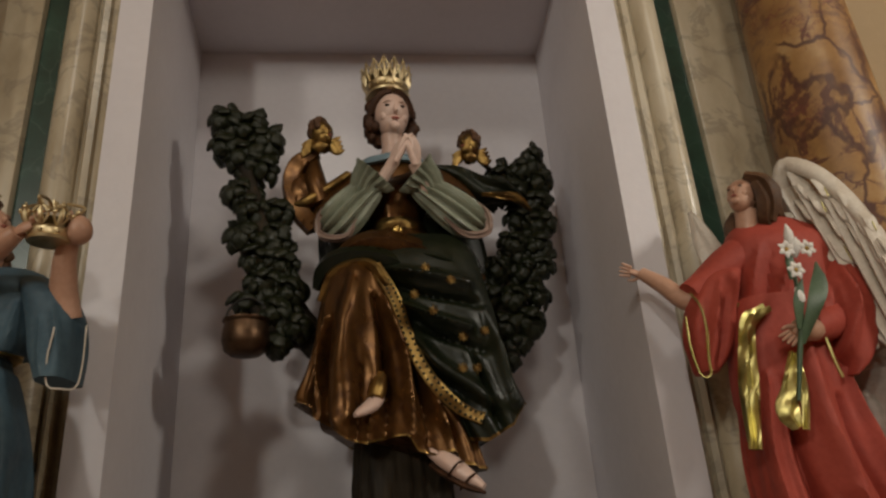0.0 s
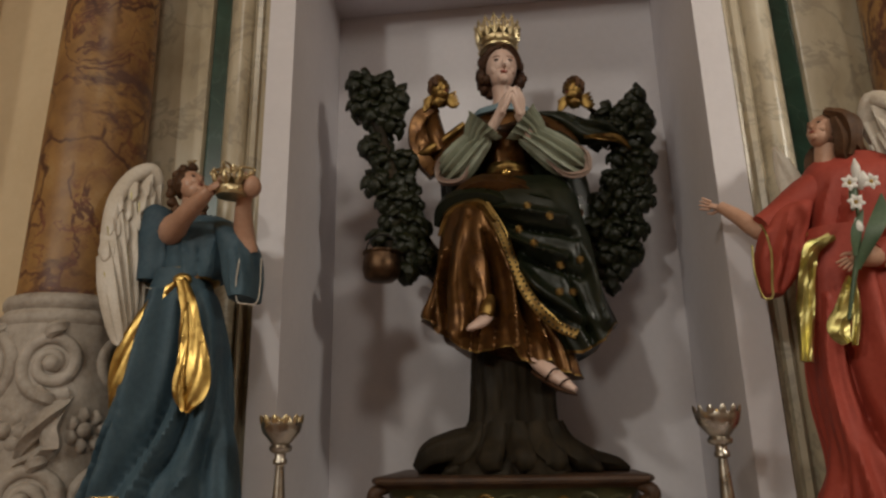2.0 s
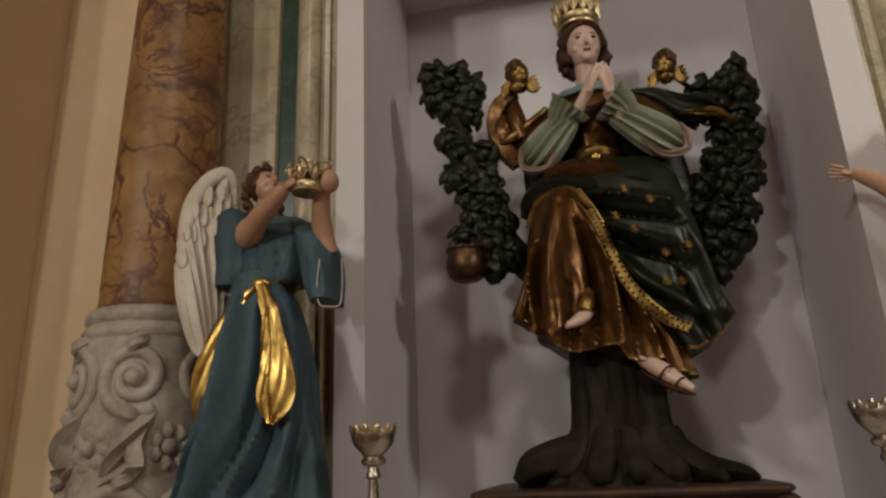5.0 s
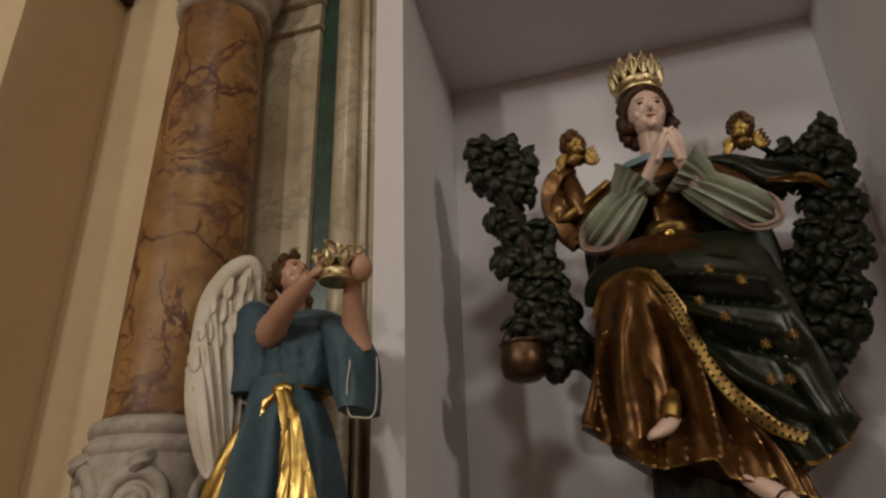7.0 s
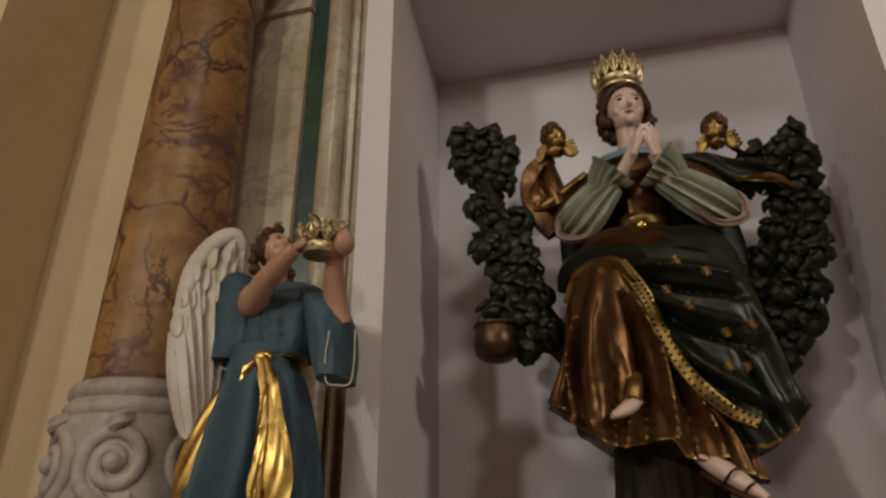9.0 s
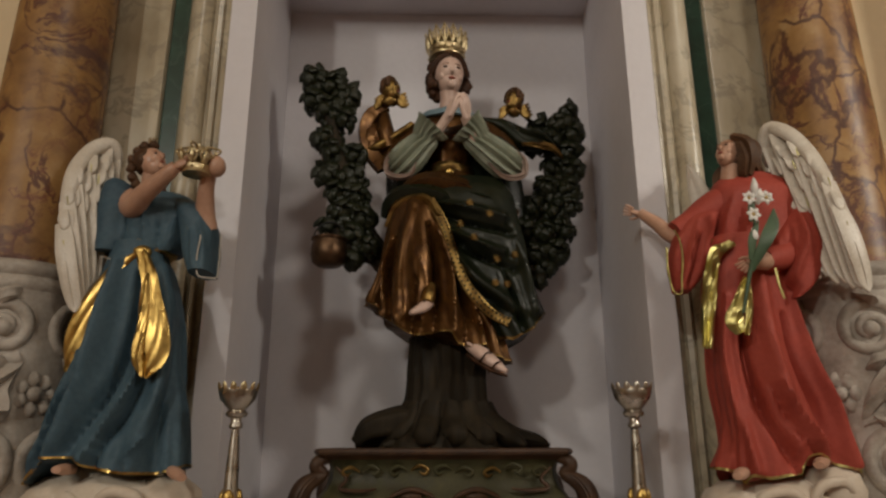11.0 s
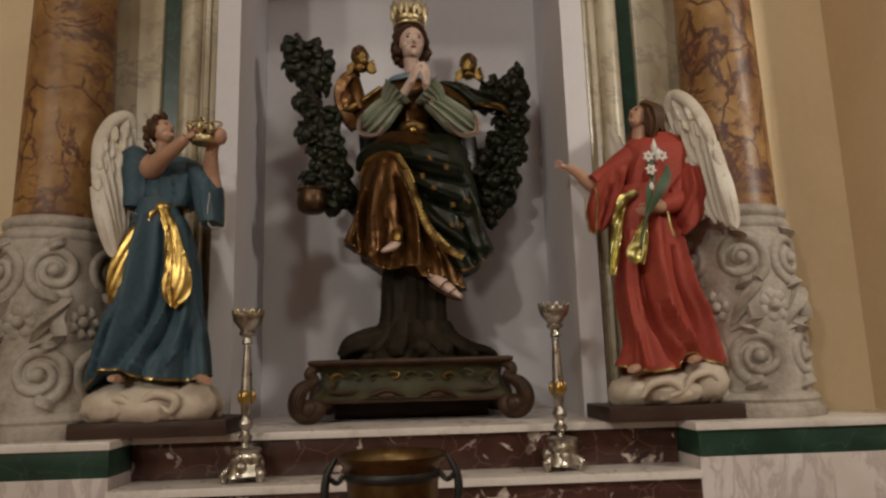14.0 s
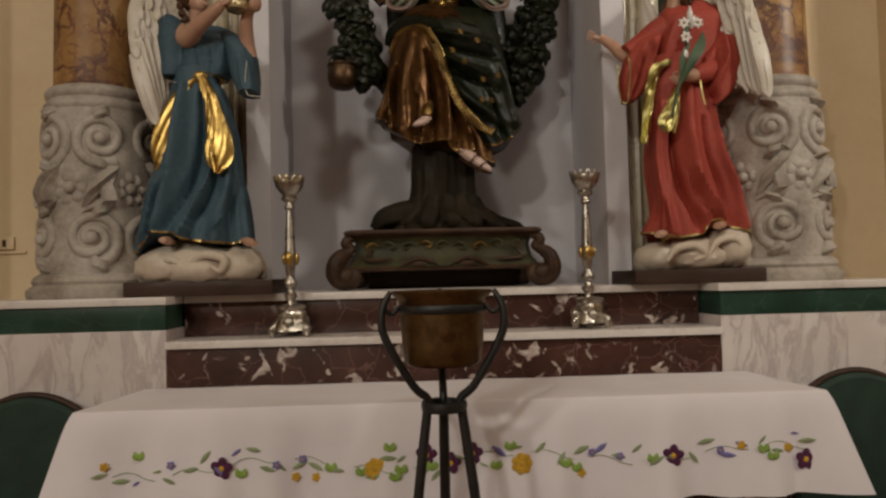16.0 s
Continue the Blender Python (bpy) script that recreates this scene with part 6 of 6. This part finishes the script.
# ---- candlesticks on the lower step ----
def candlestick(cx):
    c = (cx, 1.478, 1.134)
    ob = thing("candlestick", c, "tall silver altar candlestick with a gilded cup on the step", "candlestick", "altar candlesticks")
    part("base", Sculpt().lathe(c, [(0.055, 0.018), (0.066, 0.022), (0.062, 0.036), (0.05, 0.052), (0.046, 0.066), (0.05, 0.08), (0.042, 0.092), (0.05, 0.098), (0.05, 0.106), (0.03, 0.112)], SILVER, 36, 0, 3, 0.14), ob, "embossed three-sided silver base")
    for k in range(3):
        a = math.pi / 2 + math.pi + 2 * math.pi * k / 3 + math.pi / 3
        u = Vector((math.cos(a), math.sin(a), 0))
        p = Vector(c) + u * 0.062
        part("foot", Sculpt().tube([p + Vector((0, 0, 0.05)) - u * 0.012, p + Vector((0, 0, 0.03)) + u * 0.008, p + Vector((0, 0, 0.012)) + u * 0.002, p + u * 0.014 + Vector((0, 0, 0.007))], [0.008, 0.014, 0.012, 0.007], SILVER, 10, 4), ob, "silver scroll foot")
        b = a + math.pi / 3
        v = Vector((math.cos(b), math.sin(b), 0))
        part("boss", Sculpt().ball(Vector(c) + v * 0.05 + Vector((0, 0, 0.052)), (0.02, 0.02, 0.022), SILVER, (0, 0, math.degrees(b)), 12, 8, 0.25, 60), ob, "embossed silver boss")
    part("stem", Sculpt().lathe(c, [(0.014, 0.108), (0.011, 0.125), (0.021, 0.136), (0.023, 0.146), (0.013, 0.156), (0.011, 0.166), (0.022, 0.178), (0.024, 0.19), (0.014, 0.204), (0.011, 0.214), (0.016, 0.226), (0.018, 0.25), (0.021, 0.285), (0.019, 0.30), (0.018, 0.31), (0.016, 0.36), (0.013, 0.41), (0.010, 0.448), (0.017, 0.452), (0.018, 0.46), (0.013, 0.466), (0.014, 0.478)], SILVER, 28), ob, "turned silver stem")
    for k in range(3):
        a = -math.pi / 2 + 2 * math.pi * k / 3
        part("medallion", Sculpt().ball((cx + 0.022 * math.cos(a), 1.478 + 0.022 * math.sin(a), 1.134 + 0.275), (0.016, 0.010, 0.024), GILT, (0, 0, math.degrees(a) + 90), 12, 8), ob, "small gilded shield")
    cup = part("cup", Sculpt().lathe(c, [(0.014, 0.476), (0.026, 0.482), (0.029, 0.49), (0.022, 0.498), (0.03, 0.508), (0.046, 0.526), (0.052, 0.545), (0.051, 0.553), (0.046, 0.551), (0.03, 0.535), (0.01, 0.53)], SILVER, 32), ob, "silver drip cup with a gilded rim")
    for k in range(12):
        a = 2 * math.pi * k / 12
        p = Vector((cx + 0.049 * math.cos(a), 1.478 + 0.049 * math.sin(a), 1.134 + 0.55))
        part("rim_leaf", Sculpt().tube([p, p + Vector((0.003 * math.cos(a), 0.003 * math.sin(a), 0.012)), p + Vector((0.005 * math.cos(a), 0.005 * math.sin(a), 0.02))], [0.009, 0.008, 0.002], BRASS if cx < 0 else SILVER, 6, 2, 0.5), cup)
    part("spike", Sculpt().tube([(cx, 1.478, 1.66), (cx, 1.478, 1.695)], [0.006, 0.0015], GILT, 6, 2), ob, "candle spike")


candlestick(-0.552)
candlestick(0.514)


# ---- altar table with its cloth ----
table = thing("altar_table", (0, 1.17, 0.0), "red marble altar table under a white cloth", "altar")
part("body", Sculpt().box((-0.86, 1.06, 0.0), (0.86, 1.36, 0.92), RED_MARBLE, 0.004), table, "red marble altar body", 30)
part("top", Sculpt().box((-0.99, 0.985, 0.92), (0.99, 1.372, 0.968), SLAB, 0.006), table, "white marble table top", 30)


def outline(q):
    """The cloth's edge round the table, q from 0 to 1: back west corner, front west, front east, back east."""
    pts = [(-0.955, 1.373), (-1.065, 0.99), (1.065, 0.975), (0.99, 1.373)]
    lens = [0.39, 2.07, 0.40]
    d = q * sum(lens)
    for a, b, n in zip(pts, pts[1:], lens):
        if d <= n + 1e-9:
            k = d / n
            u = Vector((b[0] - a[0], b[1] - a[1])).normalized()
            return Vector((a[0] + (b[0] - a[0]) * k, a[1] + (b[1] - a[1]) * k)), Vector((u.y, -u.x)), d, sum(lens)
        d -= n
    return Vector(pts[-1]), Vector((1, 0)), 0, sum(lens)


def drape(q, t):
    """A point on the hanging cloth: q along the edge, t from the table's top edge (0) to the hem (1)."""
    p, out, _, total = outline(q)
    s = q * total
    near = min(abs(s - 0.39), abs(s - 2.46))
    corner = max(0, 1 - near / 0.10)
    if corner > 0:
        o2 = (Vector((-1, -0.9)) if s < 1.4 else Vector((1, -0.9))).normalized()
        out = (out * (1 - corner) + o2 * corner).normalized()
    fold = 0.016 * math.sin(17 * s + 2 * math.sin(3.1 * s)) + 0.010 * math.sin(41 * s + 1.3)
    big = 0.03 * math.exp(-((s - 1.02) / 0.07) ** 2)
    push = 0.012 * min(1, t * 8) + t * (0.02 + fold + 0.075 * corner - big * 0.6)
    z = 0.979 - 0.004 * min(1, t * 10) ** 2 - 0.285 * max(0, t - 0.02)
    return Vector((p.x + out.x * push, p.y + out.y * push, z + 0.006 * corner * t))


def tablecloth():
    ob = thing("tablecloth", (0, 1.17, 0.972), "white linen altar cloth embroidered with purple and yellow flowers", "tablecloth")
    s = Sculpt()
    n, rows = 300, []
    for t in (0, 0.01, 0.025, 0.05, 0.1, 0.2, 0.35, 0.5, 0.65, 0.8, 0.92, 1.0):
        rows.append([drape(k / n, t) for k in range(n + 1)])
    s.rings(rows, LINEN, closed=False)
    s.rings([[q + Vector((0, 0.004, 0)) for q in r] for r in rows], LINEN, closed=False)
    top = []
    for f in (1.0, 0.96, 0.8, 0.5, 0.2, 0.0):
        row = []
        for k in range(n + 1):
            p = drape(k / n, 0)
            back = Vector((p.x * 0.96, 1.376, p.z))
            row.append(back.lerp(p, f) + Vector((0, 0, 0.0025 * noise.noise(Vector((p.x * 5, f * 3, 0))) * (f < 0.97))))
        top.append(row)
    s.rings(top, LINEN, closed=False)
    body = part("linen", s, ob, "", 80)

    def on_front(px, lift=0.0035):
        x, z = px
        q = min(max((0.39 + (x + 1.065) / 2.13 * 2.07) / 2.86, 0), 1)
        p = drape(q, min(1, max(0, (0.979 - z) / 0.285)))
        return Vector((x, p.y - lift, z))

    def flower(kind, c, size, mat, petals):
        f = Sculpt()
        for k in range(petals):
            a = 2 * math.pi * k / petals + size * 90
            f.ball(c + Vector((math.cos(a) * size * 0.55, 0, math.sin(a) * size * 0.55)), (size * 0.5, 0.0022, size * 0.42), mat, (0, -math.degrees(a), 0), 10, 6)
        f.ball(c + Vector((0, -0.001, 0)), (size * 0.28, 0.003, size * 0.28), YELLOW if mat is not YELLOW else VIOLET if size < 0.01 else mat, seg=8, n=6)
        part(kind, f, body)

    for p in ((-0.649, 0.950, 0.821), (0.602, 0.950, 0.816), (0.041, 0.950, 0.835), (-0.022, 0.950, 0.814), (-0.088, 0.950, 0.838), (0.986, 0.950, 0.790)):
        flower("purple_flower", on_front((p[0], p[2])), 0.030, PURPLE, 5)
    for p in ((-0.229, 0.950, 0.806), (0.179, 0.950, 0.804)):
        flower("yellow_flower", on_front((p[0], p[2])), 0.030, YELLOW, 7)
    for p in ((-0.970, 0.950, 0.832), (0.935, 0.950, 0.825), (-0.396, 0.950, 0.781), (0.345, 0.950, 0.773), (0.800, 0.950, 0.836), (-0.453, 0.950, 0.783)):
        flower("small_yellow_flower", on_front((p[0], p[2])), 0.013, YELLOW, 5)
    for p in ((-0.502, 0.950, 0.822), (-0.433, 0.950, 0.831), (0.378, 0.950, 0.827), (0.455, 0.950, 0.816), (0.740, 0.950, 0.825), (-0.789, 0.950, 0.832)):
        flower("violet_flower", on_front((p[0], p[2])), 0.012, VIOLET, 5)
    for p in ((-0.268, 0.950, 0.784), (-0.189, 0.950, 0.851), (-0.159, 0.950, 0.791), (0.107, 0.950, 0.791), (0.148, 0.950, 0.842), (0.298, 0.950, 0.795), (0.329, 0.950, 0.779), (-0.353, 0.950, 0.798), (0.545, 0.950, 0.798), (0.861, 0.950, 0.815), (0.885, 0.950, 0.795), (-0.599, 0.950, 0.791), (-0.073, 0.950, 0.797), (-0.880, 0.950, 0.844), (-0.175, 0.950, 0.773)):
        c = on_front((p[0], p[2]))
        for k in (-1, 1):
            part("leaf", Sculpt().tube([c, c + Vector((0.008 * k, 0, 0.012)), c + Vector((0.011 * k, 0, 0.026))], [0.002, 0.010, 0.001], BRIGHT_THREAD, 8, 4, 0.25, (0, 1, 0)), body)
    rng = random.Random(11)
    x = -0.98
    while x < 1.0:
        z = 0.822 + 0.016 * math.sin(9 * x) + rng.uniform(-0.03, 0.03)
        a = rng.uniform(-0.9, 0.9) + (math.pi if rng.random() < 0.5 else 0)
        ln = rng.uniform(0.012, 0.026)
        pts = [on_front((x + math.cos(a) * ln * t, z + math.sin(a) * ln * t)) for t in (-1, -0.3, 0.4, 1)]
        part("leaf", Sculpt().tube(pts, [0.001, ln * 0.3, ln * 0.26, 0.001], THREAD if rng.random() < 0.8 else VIOLET, 8, 3, 0.25, (0, 1, 0)), body)
        x += rng.uniform(0.03, 0.065)
    for k in range(12):
        x0 = -0.95 + 0.165 * k
        pts = [on_front((x0 + d, 0.818 + 0.018 * math.sin(9 * (x0 + d)) + 0.01 * math.sin(40 * d)), 0.002) for d in (0, 0.03, 0.06, 0.09, 0.12)]
        part("tendril", Sculpt().tube(pts, 0.0011, THREAD, 5, 4), body)


tablecloth()


# ---- iron brazier stand with a copper pot, before the table ----
def brazier():
    cy = 0.70
    rim = Vector((-0.044, 0.700, 1.290))
    cx, zr = rim.x, rim.z
    stand = thing("iron_stand", (cx, cy, 0.0), "black wrought iron tripod stand with curled arms before the altar", "stand")
    zc = (-0.064, 0.700, 1.021)[2]
    for k, a in enumerate((math.radians(-160), math.radians(-20), math.radians(90))):
        u = Vector((math.cos(a), math.sin(a), 0))
        c = Vector((cx, cy, 0))
        arm = [c + u * 0.130 + Vector((0, 0, zr + 0.008)), c + u * 0.150 + Vector((0, 0, zr - 0.03)), c + u * 0.152 + Vector((0, 0, zr - 0.08)), c + u * 0.125 + Vector((0, 0, zr - 0.14)), c + u * 0.075 + Vector((0, 0, zr - 0.22)), c + u * 0.043 + Vector((0, 0, zc + 0.02)), c + u * 0.04 + Vector((0, 0, zc - 0.01))]
        part("arm", Sculpt().tube(arm, [0.006, 0.009, 0.010, 0.010, 0.010, 0.010, 0.010], IRON, 8, 5), stand)
        part("hook", Sculpt().tube([c + u * 0.150 + Vector((0, 0, zr - 0.03)), c + u * 0.128 + Vector((0, 0, zr - 0.045)), c + u * 0.112 + Vector((0, 0, zr - 0.03))], 0.006, IRON, 8, 4), stand)
        part("leg", Sculpt().tube([c + u * 0.042 + Vector((0, 0, zc + 0.005)), c + u * 0.07 + Vector((0, 0, zc - 0.2)), c + u * 0.13 + Vector((0, 0, 0.35)), c + u * 0.22 + Vector((0, 0, 0.012))], [0.012, 0.013, 0.012, 0.012], IRON, 8, 5), stand)
    part("collar", Sculpt().lathe((cx, cy, zc - 0.012), [(0.036, 0), (0.054, 0), (0.056, 0.012), (0.054, 0.022), (0.036, 0.022), (0.034, 0.011), (0.036, 0)], IRON, 24), stand)
    pot = thing("copper_pot", (cx, cy, zr - 0.17), "aged copper pot hung in the iron stand", "pot")
    part("body", Sculpt().lathe((cx, cy, zr), [(0.005, -0.172), (0.085, -0.17), (0.094, -0.160), (0.098, -0.12), (0.103, -0.05), (0.106, -0.012), (0.122, 0.0), (0.124, 0.008), (0.118, 0.008), (0.102, -0.01), (0.096, -0.06), (0.09, -0.15), (0.005, -0.155)], COPPER, 40), pot, "brown copper body with a flared rim")
    part("band", Sculpt().lathe((cx, cy, zr), [(0.1055, -0.045), (0.109, -0.04), (0.109, -0.03), (0.1065, -0.025)], IRON, 40), pot, "dark iron band")


brazier()


# ---- two chairs against the column pedestals ----
def chair(cx):
    ob = thing("armchair", (cx, 1.2, 0.0), "dark green upholstered chair with a rounded back beside the altar", "chair", "altar chairs")
    zt = 0.972
    back = Sculpt()
    rows = []
    for y, g in ((1.30, 0.94), (1.312, 1.0), (1.34, 1.0), (1.352, 0.95)):
        row = [(cx - 0.235 * g, y, 0.45)]
        for k in range(17):
            a = math.pi - math.pi * k / 16
            row.append((cx + 0.235 * g * math.cos(a), y, zt - 0.235 + 0.235 * g * math.sin(a)))
        row.append((cx + 0.235 * g, y, 0.45))
        rows.append(row)
    part("backrest", back.rings(rows, VELVET), ob, "rounded dark green backrest", 40)
    rim_pts = [(cx - 0.24, 1.332, 0.45), (cx - 0.24, 1.332, zt - 0.235)] + [(cx + 0.24 * math.cos(math.pi - math.pi * k / 10), 1.332, zt - 0.235 + 0.24 * math.sin(math.pi * k / 10)) for k in range(1, 10)] + [(cx + 0.24, 1.332, zt - 0.235), (cx + 0.24, 1.332, 0.45)]
    part("back_frame", Sculpt().tube(rim_pts, 0.012, BOARD, 8, 3), ob, "dark wooden rim")
    part("seat", Sculpt().box((cx - 0.24, 0.95, 0.41), (cx + 0.24, 1.33, 0.48), VELVET, 0.02), ob, "dark green seat")
    for dx in (-0.21, 0.21):
        for y in (0.98, 1.31):
            part("leg", Sculpt().box((cx + dx - 0.018, y - 0.018, 0), (cx + dx + 0.018, y + 0.018, 0.415), BOARD, 0.004), ob)


chair(-1.37)
chair(1.385)


# ---- small fittings on the wall beside the column ----
socket = thing("wall_socket", (-1.70, 1.745, 1.50), "small cream wall socket with cable trunking below", "socket")
part("plate", Sculpt().box((-1.735, 1.738, 1.478), (-1.665, 1.7495, 1.528), CREAM, 0.003), socket, "cream painted plate", 30)
part("button", Sculpt().box((-1.706, 1.733, 1.49), (-1.694, 1.739, 1.516), RED_BROWN, 0.001), socket, "dark rocker", 30)
part("trunking", Sculpt().box((-1.827, 1.740, 1.462), (-1.62, 1.7495, 1.472), CREAM, 0.002), socket, "thin painted trunking", 30)
bracket = Sculpt().rings([[(-1.96 + 0.0 * k, y, z) if k == 0 else (-1.80, y, z) for y, z in ((1.35, 4.05), (1.35, 3.86), (1.42, 3.80), (1.55, 3.76), (1.748, 3.75), (1.748, 4.05))] for k in (0, 1)], BOARD)
solid("wall_bracket", bracket, "dark wooden bracket high on the wall corner", "bracket", smooth=25)
